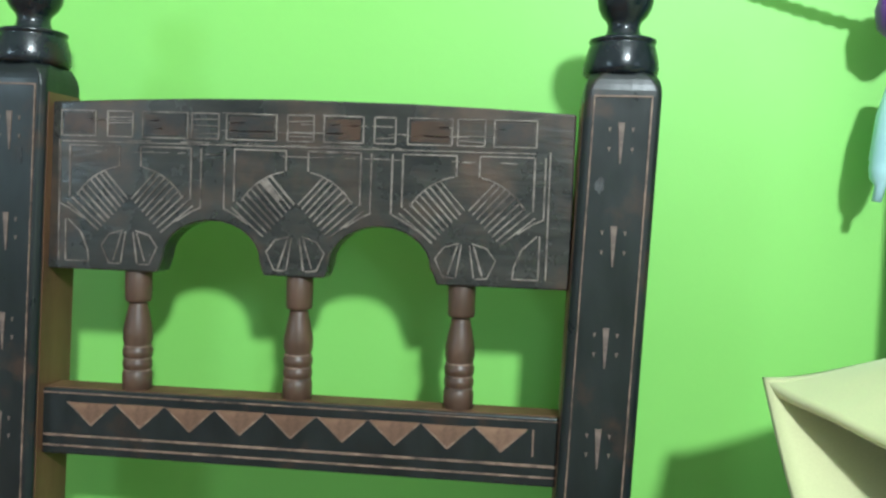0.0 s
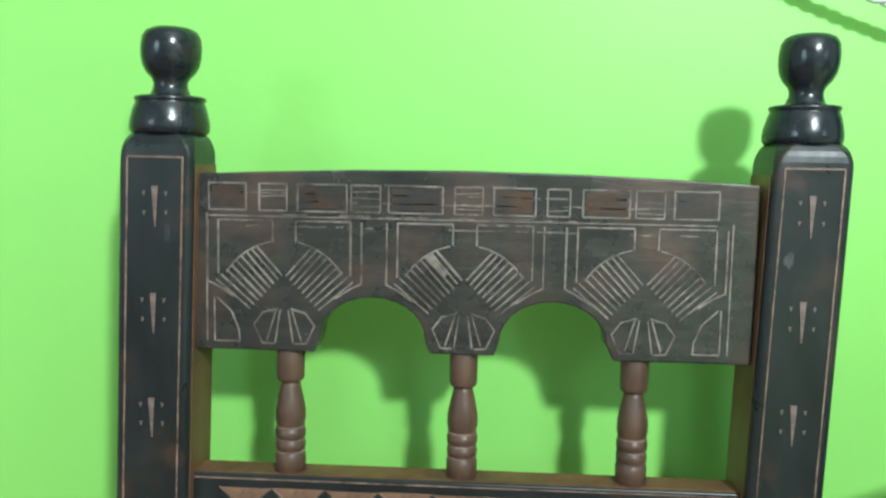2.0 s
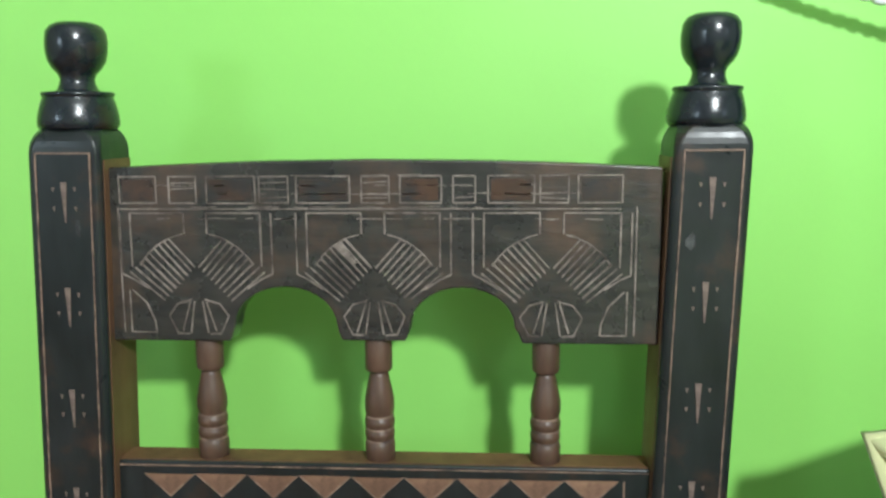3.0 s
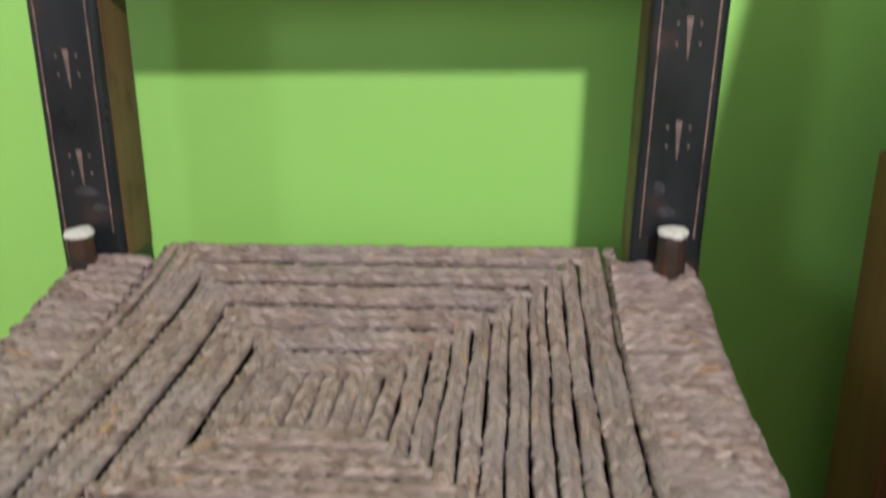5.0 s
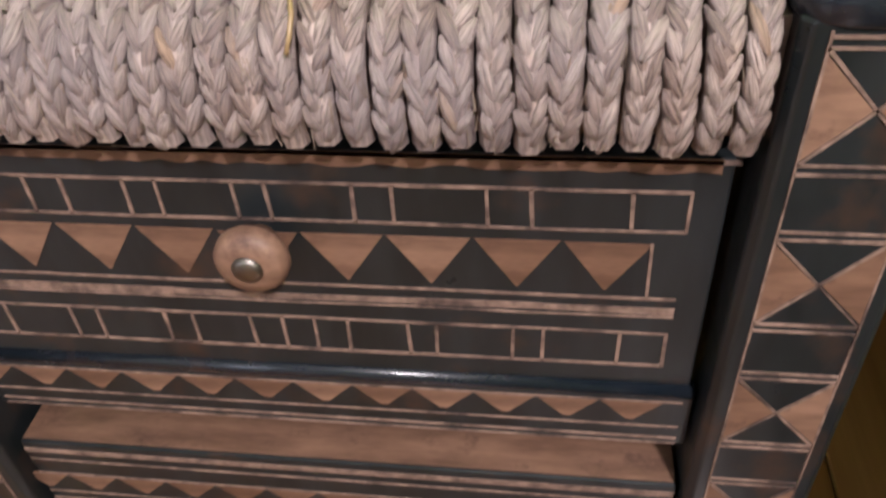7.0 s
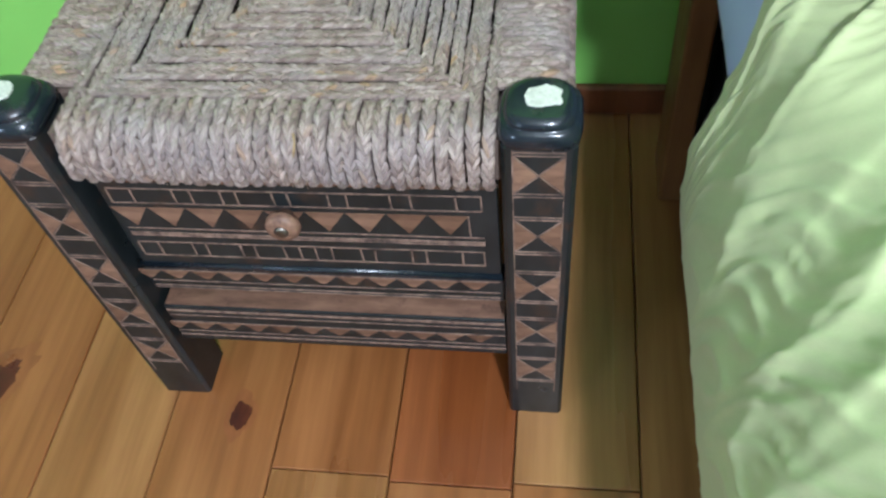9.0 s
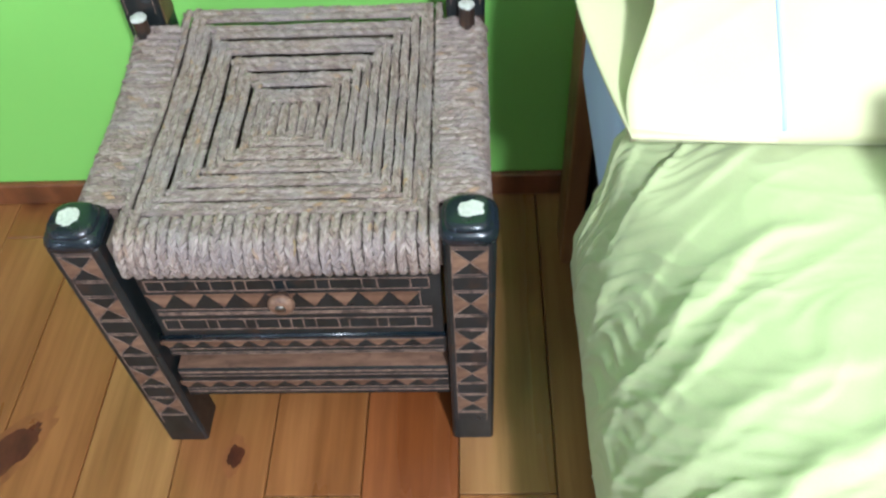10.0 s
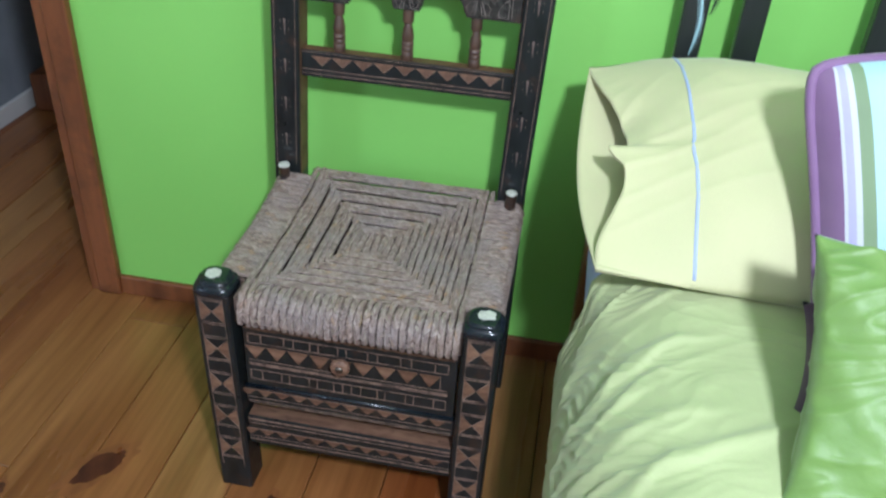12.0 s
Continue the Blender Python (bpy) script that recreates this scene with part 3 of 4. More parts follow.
tagged(part("wear", bm, M_CARVED, crest, "scuffed bare wood"), kind="stuff")
for a, b in cells[::2]:
    part("cell", boxes((a + 0.0018, b - 0.0018, PANEL_Y - 0.0003, PANEL_Y + 0.001, 0.7812, 0.7938)), M_CELL, crest)

# lower rail with its zigzag
rail = part("back_rail", boxes((X0, X1, PANEL_Y, PANEL_Y + 0.022, 0.5735, 0.6165)), M_DARK, chair, "dark rail with a row of bare triangles", bevel=0.0012)
part("rail_top", boxes((X0 + 0.0005, X1 - 0.0005, PANEL_Y + 0.002, PANEL_Y + 0.021, 0.6160, 0.6172)), M_BROWN, rail, "bare brown upper side")
tri = plate(bmesh.new(), [(-0.0158, 0), (0.0158, 0), (0.0006, -0.0148), (-0.0006, -0.0148)], PANEL_Y - 0.0005, 0.0012)
shared_pieces("inlay_triangle", tri, M_INLAY, rail, [(-0.1285 + 0.0330 * k, 0, 0.6085 + random.uniform(-0.0005, 0.0005)) for k in range(9)])
lines = bmesh.new()
for z, w in ((0.5862, 0.0017), (0.5795, 0.0013), (0.6140, 0.0008)):
    stroke(lines, (X0 + 0.001, z), (X1 - 0.001, z), PANEL_Y, w)
for k in range(9):
    x = -0.1285 + 0.0330 * k
    chain(lines, [(x - 0.0160, 0.6085), (x, 0.5937), (x + 0.0160, 0.6085)], PANEL_Y, 0.0008)
stroke(lines, (0.1550, 0.6085), (0.1550, 0.5920), PANEL_Y, 0.001)
tagged(part("carving", lines, M_LINE, rail, "pale scratched lines"), kind="stuff")
for k, x in enumerate((-0.1030, 0.0040, 0.1075)):
    y = PANEL_Y + 0.011
    bm = lathe(bmesh.new(), [(0.0078, 0.616), (0.0094, 0.6175), (0.0095, 0.6275), (0.0086, 0.6290), (0.0082, 0.6300), (0.0092, 0.6315), (0.0094, 0.6350), (0.0084, 0.6365), (0.0082, 0.6375), (0.0093, 0.6390), (0.0095, 0.6430), (0.0085, 0.6442), (0.0083, 0.6455), (0.0094, 0.6500), (0.0093, 0.6560), (0.0078, 0.6640), (0.0062, 0.6710), (0.0056, 0.6745)], (x, y, 0), 20)
    rod = part("baluster", bm, M_TURNED, chair, "turned red-brown wooden baluster", smooth=True)
    part("block", lathe(bmesh.new(), [(0.0058, 0.6738), (0.0080, 0.6746), (0.0085, 0.6765), (0.0086, 0.697)], (x, y, 0), 20), M_TURNED, rod, smooth=True, bevel=0.0004)
    # worn grooves; the highlight line along each is painted in with pale wood
    for z in (0.6297, 0.6372, 0.6452):
        part("groove", lathe(bmesh.new(), [(0.0078, z - 0.0007), (0.00905, z - 0.0004), (0.0089, z + 0.0004), (0.0078, z + 0.0007)], (x, y, 0), 20), M_LINE, rod, "worn groove with a pale painted highlight")

# aprons, drawer and stretchers
D0, D1 = LX + 0.0255, RX - 0.0255
drawer = part("drawer", boxes((D0 + 0.002, D1 - 0.002, DY, DY + 0.016, 0.2145, 0.3255), (D0 + 0.012, D1 - 0.012, DY + 0.016, 0.27, 0.2165, 0.312)), M_DARK, chair, "dark drawer front inlaid with triangles and scratched boxes", bevel=0.0008)
lines = bmesh.new()
for z, w, x in ((0.3242, 0.0018, 0.157), (0.3115, 0.0012, 0.1435), (0.2945, 0.0012, 0.1435), (0.2625, 0.0011, 0.1440), (0.2560, 0.0032, 0.1440), (0.2530, 0.0010, 0.1440), (0.2440, 0.0012, 0.1430), (0.2258, 0.0014, 0.1430)):
    xs = [-x + 2 * x * i / 6 for i in range(7)]
    chain(lines, [(a, z + random.uniform(-0.0003, 0.0003)) for a in xs], DY, w)
chain(lines, [(0.1330, 0.2890), (0.1335, 0.2625)], DY, 0.0011)
for row, (zt, zb) in enumerate(((0.3115, 0.2945), (0.2440, 0.2258))):
    for x in ((-0.1435, -0.1245, -0.0910, -0.0770, -0.0530, -0.0410, -0.0130, -0.0010, 0.0300, 0.0437, 0.0764, 0.0913, 0.1248, 0.1435), (-0.1430, -0.1260, -0.0970, -0.0850, -0.0560, -0.0440, -0.0200, -0.0066, 0.0066, 0.0200, 0.0440, 0.0556, 0.0854, 0.0969, 0.1257, 0.1425))[row]:
        stroke(lines, (x, zt), (x + random.uniform(-0.0006, 0.0006), zb), DY, 0.0014)
random.seed(12)
edge = [(D0 + 0.004 + (D1 - D0 - 0.010) * i / 40, 0.3198 + random.uniform(-0.0009, 0.0009)) for i in range(41)]
part("worn_edge", plate(bmesh.new(), edge + [(D1 - 0.006, 0.3252), (D0 + 0.004, 0.3252)], DY - 0.0006, 0.0012), M_INLAY, drawer, "bare worn upper edge")
for v in lines.verts:
    v.co.x *= 1.021
tagged(part("carving", lines, M_LINE, drawer, "pale scratched boxes and lines"), kind="stuff")
tri = plate(bmesh.new(), [(-0.0154, 0), (0.0154, 0), (0.0004, -0.0225), (-0.0004, -0.0225)], DY - 0.0005, 0.0012)
shared_pieces("inlay_triangle", tri, M_INLAY, drawer, [(0.1207 - 0.0322 * k, 0, 0.2888 + random.uniform(-0.0005, 0.0005)) for k in range(9)])
bm = lathe(bmesh.new(), [(0.0060, -0.002), (0.0058, 0.007), (0.0125, 0.0085), (0.0140, 0.0110), (0.0138, 0.0150), (0.0118, 0.0178), (0.0070, 0.0188)], (-0.0065, DY, 0.2860), 24, "y")
knob = part("knob", bm, M_INLAY, drawer, "round bare wooden knob", smooth=True)
part("screw", lathe(bmesh.new(), [(0.0060, 0.0182), (0.0058, 0.0196), (0.0035, 0.0208)], (-0.0065, DY, 0.2860), 14, "y"), M_METAL, knob, "dull metal screw head", smooth=True)
apron = part("front_apron", boxes((D0, D1, DY - 0.002, DY + 0.016, 0.1785, 0.2085)), M_DARK, chair, "dark apron with a zigzag", bevel=0.0008)
bm = bmesh.new()
lathe(bm, [(0.0042, D0), (0.0042, D1)], (0, 0, 0), 12)
bm.transform(Matrix.Translation((0, DY + 0.001, 0.2112)) @ Matrix.Rotation(radians(90), 4, "Y"))
part("moulding", bm, M_LACQUER, apron, "glossy half-round moulding", smooth=True)
tri = plate(bmesh.new(), [(-0.0125, 0), (0.0125, 0), (0.0015, -0.0110), (-0.0015, -0.0110)], DY - 0.0026, 0.0012)
shared_pieces("inlay_triangle", tri, M_INLAY, apron, [(0.1360 - 0.0262 * k, 0, 0.2055) for k in range(12)])
lines = bmesh.new()
for z, w in ((0.2062, 0.0009), (0.1905, 0.0010), (0.1830, 0.0012), (0.1795, 0.0008)):
    stroke(lines, (D0 + 0.003, z), (D1 - 0.004, z), DY - 0.002, w)
tagged(part("carving", lines, M_LINE, apron, "pale scratched lines"), kind="stuff")
low = part("front_stretcher", boxes((D0, D1, DY - 0.006, DY + 0.022, 0.0960, 0.1530)), M_DARK, chair, "dark lower stretcher with a zigzag", bevel=0.0012)
part("stretcher_top", boxes((D0 + 0.001, D1 - 0.001, DY - 0.004, DY + 0.020, 0.1526, 0.1537)), M_INLAY, low, "bare worn upper side")
tri = plate(bmesh.new(), [(-0.0125, 0), (0.0125, 0), (0.0012, -0.0110), (-0.0012, -0.0110)], DY - 0.0066, 0.0012)
shared_pieces("inlay_triangle", tri, M_INLAY, low, [(0.1360 - 0.0262 * k, 0, 0.1270) for k in range(12)])
lines = bmesh.new()
for z, w in ((0.1470, 0.0030), (0.1395, 0.0012), (0.1280, 0.0010), (0.1120, 0.0012), (0.1050, 0.0022)):
    stroke(lines, (D0 + 0.001, z), (D1 - 0.001, z), DY - 0.006, w)
tagged(part("carving", lines, M_LINE, low, "pale scratched lines"), kind="stuff")
for cx, bx in ((LX, BLX), (RX, BRX)):
    s = 1 if cx > 0 else -1
    x = (cx + bx) / 2
    part("side_board", boxes((x - 0.009, x + 0.009, 0.022, PY + 0.001, 0.2145, 0.345)), M_BROWN, chair, "bare brown side board", bevel=0.001)
    part("side_stretcher", boxes((x - 0.010, x + 0.010, 0.022, PY + 0.001, 0.1000, 0.1430)), M_BROWN, chair, "bare brown side stretcher", bevel=0.001)
part("back_stretcher", boxes((X0, X1, PY + 0.010, PY + 0.030, 0.2600, 0.3450)), M_BROWN, chair, "bare brown back board", bevel=0.001)
seat = part("seat_frame", boxes((D0 - 0.004, D1 + 0.004, -0.018, 0.332, 0.338, 0.377), (LX - 0.012, RX + 0.012, 0.024, PY - 0.02, 0.338, 0.377)), M_CORE, chair, "dark frame under the woven seat")

# ---- braided seat ----
LOBE = []
for i in range(5):
    u = i / 4
    r = (math.sin(math.pi * (0.04 + 0.92 * u))) ** 0.7
    LOBE.append((u - 0.5, r))
SEG = 6


def seat_z(x, y):
    rim = max(0.0, (y - 0.18) / 0.16)
    return 0.3835 + 0.016 * rim * rim


def rope(path, width, seed, pitch=0.0092, slant=15.0, stout=1.0):
    """A braid along a path of (place, normal): two rows of overlapping leaves that point inwards."""
    r = random.Random(seed)
    pts = [Vector(p) for p, _ in path]
    nor = [Vector(q).normalized() for _, q in path]
    cum = [0.0]
    for a, b in zip(pts, pts[1:]):
        cum.append(cum[-1] + (b - a).length)
    total = cum[-1]

    def at(s):
        s = min(max(s, 0.0), total - 1e-6)
        i = max(k for k in range(len(cum) - 1) if cum[k] <= s)
        f = (s - cum[i]) / (cum[i + 1] - cum[i])
        t = (pts[i + 1] - pts[i]).normalized()
        n_ = (nor[i] * (1 - f) + nor[i + 1] * f).normalized()
        return pts[i].lerp(pts[i + 1], f), t, n_

    verts, faces, uvs = [], [], []
    core = max(6, int(total / 0.006))
    for i in range(core + 1):
        c, t, n_ = at(total * i / core)
        b = t.cross(n_).normalized()
        for k in range(SEG):
            a = 2 * math.pi * k / SEG
            verts.append(c + b * math.cos(a) * width * 0.47 + n_ * (math.sin(a) * width * 0.38 - 0.0006))
    for i in range(core):
        for k in range(SEG):
            k2 = (k + 1) % SEG
            faces.append((i * SEG + k, i * SEG + k2, (i + 1) * SEG + k2, (i + 1) * SEG + k))
            uvs += [(i * 0.6, k / SEG), (i * 0.6, (k + 1) / SEG), (i * 0.6 + 0.6, (k + 1) / SEG), (i * 0.6 + 0.6, k / SEG)]
    s = pitch * r.uniform(0.55, 0.8)
    wob = r.uniform(0, 10)
    while s < total - pitch * 0.55:
        for side in (-1, 1):
            ss = s + (pitch / 2 if side > 0 else 0)
            if ss > total - pitch * 0.5:
                continue
            c, t, n_ = at(ss)
            b = t.cross(n_).normalized()
            c = c + b * 0.0006 * math.sin(ss * 60 + wob)
            turn = radians(slant + r.uniform(-9, 9)) * -side
            along = t * math.cos(turn) + b * math.sin(turn)
            across = along.cross(n_).normalized()
            ln, wd, ht = pitch * r.uniform(1.5, 2.05), width * r.uniform(0.25, 0.33) * stout, width * r.uniform(0.26, 0.36)
            c = c + b * side * width * 0.200 + n_ * r.uniform(0.0004, 0.0010)
            lift = r.uniform(0.0, 0.0010)
            base = len(verts)
            for u, q in LOBE:
                for k in range(SEG):
                    a = 2 * math.pi * k / SEG
                    verts.append(c + along * u * ln + across * math.cos(a) * wd * q + n_ * (math.sin(a) * ht * q + lift * (u + 0.5)))
            for i in range(len(LOBE) - 1):
                for k in range(SEG):
                    k2 = (k + 1) % SEG
                    faces.append((base + i * SEG + k, base + i * SEG + k2, base + (i + 1) * SEG + k2, base + (i + 1) * SEG + k))
                    uvs += [(i / 4, k / SEG), (i / 4, (k + 1) / SEG), ((i + 1) / 4, (k + 1) / SEG), ((i + 1) / 4, k / SEG)]
            o = r.uniform(0, 20)
            for j in range(len(uvs) - 4 * SEG * (len(LOBE) - 1), len(uvs)):
                uvs[j] = (uvs[j][0] + o, uvs[j][1] + o)
        s += pitch
    me = bpy.data.meshes.new("mesh")
    me.from_pydata([tuple(v) for v in verts], [], faces)
    layer = me.uv_layers.new(name="fibre")
    layer.data.foreach_set("uv", [q for p in uvs for q in p])
    me.materials.append(M_ROPE)
    me.polygons.foreach_set("use_smooth", [True] * len(me.polygons))
    ob = new("rope", me)
    ob.parent = chair
    return ob


UP = Vector((0, 0, 1))
seed = 100
RW = 0.0107


def flat_rope(a, b, width=RW, drop=0.0):
    global seed
    seed += 1
    n_ = 10
    path = []
    for i in range(n_ + 1):
        x, y = a[0] + (b[0] - a[0]) * i / n_, a[1] + (b[1] - a[1]) * i / n_
        path.append(((x, y, seat_z(x, y) - drop + 0.0006 * noise.noise((x * 40, y * 40, seed))), UP))
    rope(path, width, seed, 0.0070, 21.0, 0.92)


for k in range(12):
    xr = 0.0210 + 0.0107 * k
    xl = -0.0290 - 0.0084 * k - 0.0048 * (k // 3)
    yf = 0.1200 - 0.0079 * k - 0.0034 * (k // 2)
    yb = 0.1835 + 0.0106 * k + 0.0060 * (k // 2)
    flat_rope((xr, yf - 0.004), (xr, yb + 0.003), RW * 0.90, 0.0004)
    flat_rope((xl, yb + 0.006), (xl, yf - 0.006), RW * 0.89)
    flat_rope((xl - 0.007, yf), (xr + 0.007, yf), RW * 0.75)
    flat_rope((xr + 0.008, yb), (xl - 0.007, yb), RW * 0.93)
for k in range(4):
    flat_rope((-0.0198 + 0.0105 * k, 0.124), (-0.0198 + 0.0105 * k, 0.180), RW * 0.92, 0.001)


def over_front(x, y0):
    """A rope that runs forward over the seat's front edge and down to the drawer."""
    global seed
    seed += 1
    z = seat_z(x, y0)
    j = random.Random(seed).uniform(-0.0012, 0.0012)
    back = [((x, y, seat_z(x, y)), UP) for y in (y0, y0 * 0.85, y0 * 0.7, y0 * 0.5, y0 * 0.25)] if y0 > 0.1 else [((x, y0, z), UP)]
    z = seat_z(x, 0)
    front = [((x, -0.006, z - 0.0003), UP), ((x, -0.017, z - 0.0030), (0, -0.45, 1)), ((x, -0.0250, z - 0.0100), (0, -1, 0.8)), ((x, -0.0292, z - 0.0205), (0, -1, 0.25)), ((x, -0.0300, z - 0.0340), (0, -1, 0)), ((x, -0.0272, z - 0.0445 + j), (0, -1, -0.25))]
    rope([q for q in back if q[0][1] > -0.005] + [q for q in front if q[0][1] < y0], RW * (0.86 if y0 > 0.1 else 0.95), seed, 0.0080, 20.0, 0.92)


def over_side(s, y):
    global seed
    seed += 1
    x0, x1 = (RX - 0.0330, RX + 0.0178) if s > 0 else (LX + 0.0330, LX - 0.0195)
    z = seat_z(0, y) + 0.010 * max(0.0, (y - 0.16) / 0.14)
    rope([((x0, y, z - 0.001), UP), ((x1 - s * 0.010, y, z), UP), ((x1 - s * 0.002, y, z - 0.0035), (s * 0.6, 0, 1)), ((x1 + s * 0.0035, y, z - 0.012), (s, 0, 0.5)), ((x1 + s * 0.0045, y, z - 0.026), (s, 0, 0)), ((x1 + s * 0.0015, y, z - 0.046), (s, 0, -0.2))], RW * 0.98, seed, 0.0078, 17.0, 0.95)


for k in range(30):
    over_front(-0.1475 + 0.01045 * k, 0.335 if k < 1 or k > 27 else 0.0105 + 0.002 * math.sin(k * 2.3))
for s in (-1, 1):
    y = 0.0300
    while y < PY - 0.003:
        over_side(s, y)
        y += 0.0106

# one yellow strand caught in the front braids
pts = [Vector((0.0240 + 0.0010 * math.sin(i * 1.3), y, z)) for i, (y, z) in enumerate(((-0.0215, 0.3838), (-0.0255, 0.3805), (-0.0290, 0.3760), (-0.0314, 0.3710)))]
part("strand", tube_along(bmesh.new(), pts, 0.0008, 6), M_YELLOW, chair, "dull yellow strand", smooth=True)

# loose straw ends that stand off the braids
rs = random.Random(41)
verts, faces = [], []
for i in range(1000):
    if i < 600:
        x, y = rs.uniform(-0.17, 0.17), rs.uniform(0.0, 0.30)
        p, n_ = Vector((x, y, seat_z(x, y) + 0.0035)), UP
        t = Vector((rs.uniform(-1, 1), rs.uniform(-1, 1), rs.uniform(-0.04, 0.08))).normalized()
    else:
        p, n_ = Vector((rs.uniform(-0.145, 0.153), -0.0318, 0.383 - rs.uniform(0.006, 0.040))), Vector((0, -1, 0))
        p.y += 0.012 * max(0.0, 1 - (0.383 - p.z) / 0.018)
        t = Vector((rs.uniform(-0.45, 0.45), rs.uniform(-0.06, 0.03), rs.choice((-1, 1)))).normalized()
    side = t.cross(n_).normalized() * rs.uniform(0.00014, 0.00030)
    ln, bend = rs.uniform(0.003, 0.009), n_ * rs.uniform(-0.0012, 0.0012)
    base = len(verts)
    for f in (0, 0.5, 1):
        c = p + t * ln * (f - 0.5) + bend * (f * f) + n_ * 0.0003 * math.sin(3.1 * f)
        w = side * (1 - 0.6 * f)
        verts += [tuple(c - w), tuple(c + w), tuple(c + n_ * 0.0003)]
    for k in (0, 3):
        for a, b in ((0, 1), (1, 2), (2, 0)):
            faces.append((base + k + a, base + k + b, base + k + 3 + b, base + k + 3 + a))
me = bpy.data.meshes.new("mesh")
me.from_pydata(verts, [], faces)
me.materials.append(M_STRAW)
ob = new("straw_end", me)
ob.parent = chair
tagged(ob, "short loose straw ends", kind="stuff")

# ---- the bed ----
def soft_grid(fn, nu, nv, thickness=0.0):
    bm = bmesh.new()
    g = [[bm.verts.new(fn(i / nu, j / nv)) for j in range(nv + 1)] for i in range(nu + 1)]
    for i in range(nu):
        for j in range(nv):
            bm.faces.new((g[i][j], g[i + 1][j], g[i + 1][j + 1], g[i][j + 1]))
    return bm


def duvet_point(u, v):
    """u runs from the hem at the side up and across the top, v along the bed."""
    y = 0.02 - 2.0 * v ** 1.5
    prof = [(0.345, 0.04), (0.318, 0.11), (0.296, 0.19), (0.285, 0.255), (0.286, 0.315), (0.298, 0.370), (0.318, 0.425), (0.346, 0.472), (0.388, 0.506), (0.435, 0.522), (0.50, 0.530), (0.62, 0.533), (0.9, 0.533), (1.7, 0.533)]
    s = u * (len(prof) - 1)
    i = min(int(s), len(prof) - 2)
    f = s - i
    q = [Vector(prof[min(max(i + k, 0), len(prof) - 1)]) for k in (-1, 0, 1, 2)]
    x, z = 0.5 * (2 * q[1] + (q[2] - q[0]) * f + (2 * q[0] - 5 * q[1] + 4 * q[2] - q[3]) * f * f + (3 * q[1] - q[0] - 3 * q[2] + q[3]) * f ** 3)
    near = max(0.0, min(1.0, (y + 0.13) / 0.20))
    x -= 0.038 * near * math.exp(-((z - 0.475) / 0.05) ** 2)
    x += 0.012 * max(0.0, 1 - (x - 0.28) * 4)
    x += 0.010 * max(0.0, min(1.0, (-0.20 - y) / 0.15)) * max(0.0, 1 - (x - 0.28) * 4)
    warp = 0.07 * noise.noise(Vector((x * 6, y * 6, 2.0))) + 0.03 * noise.noise(Vector((x * 17, y * 17, 5.0)))
    side = max(0.0, min(1.0, (0.46 - x) / 0.12))
    # creases fan out from the edge of the bed, slanting towards the foot
    w1 = Vector(((y - 0.35 * x + warp) * 21, (x + 0.3 * y) * 4.0, z * 3.0))
    w2 = Vector(((y - 0.30 * x + 0.5 * z + warp) * 46, (x + z) * 10.0, 4.0))
    r1 = (1 - abs(noise.noise(w1)) * 2.0)
    r2 = (1 - abs(noise.noise(w2)) * 2.0)
    mod = 0.5 + 0.9 * noise.noise(Vector((x * 7 + 3, y * 6, z * 5)))
    c = 0.0100 * max(r1, 0.0) ** 3 * (0.14 + 0.86 * side) * max(mod, 0.0) + 0.0065 * max(r2, 0.0) ** 3 * (0.12 + 0.88 * side) * max(1.1 - mod, 0.0)
    w3 = Vector(((y + 0.25 * x + 0.5 * z + warp) * 62, (x - 0.5 * z) * 9.0, 9.0))
    c += 0.0030 * max(1 - abs(noise.noise(w3)) * 2.4, 0.0) ** 2 * (0.15 + 0.85 * side) * max(0.1 + mod, 0.0)
    c *= max(0.15, min(1.0, (z - 0.24) / 0.18))
    c += 0.010 * noise.noise(Vector((x * 4, y * 4, z * 4)))
    fold = math.exp(-((y + 0.335 - 0.40 * (x - 0.35)) / 0.010) ** 2) * max(0.0, min(1.0, (x - 0.33) / 0.05)) * max(0.0, min(1.0, (0.60 - x) / 0.1))
    c += 0.006 * fold
    # a few deep folds that run up from the edge onto the top
    for y0, slope, x1, amp in ((0.005, 0.75, 0.42, 0.007), (-0.075, 0.55, 0.44, 0.009), (-0.125, 0.8, 0.40, 0.006), (-0.19, 0.5, 0.47, 0.011), (-0.245, 0.75, 0.41, 0.007), (-0.30, 0.45, 0.46, 0.010), (-0.37, 0.6, 0.43, 0.008), (-0.46, 0.5, 0.48, 0.010), (-0.56, 0.6, 0.44, 0.009)):
        d = y - y0 - slope * (x - 0.33) - 0.55 * warp
        if abs(d) < 0.05:
            c += 0.6 * amp * max(0.15, 0.6 + 1.2 * noise.noise(Vector((x * 14, y0 * 31, z * 9)))) * math.exp(-(d / (0.006 if d < 0 else 0.016)) ** 2) * max(0.0, min(1.0, (x1 - x) / 0.06)) * max(0.0, min(1.0, (z - 0.33) / 0.12))
    k = max(0.0, min(1.0, (z - 0.27) / 0.25))
    k = k * k * (3 - 2 * k)
    return Vector((x, y, z)) + Vector((-(1 - k), 0, 0.1 + 0.9 * k)).normalized() * c


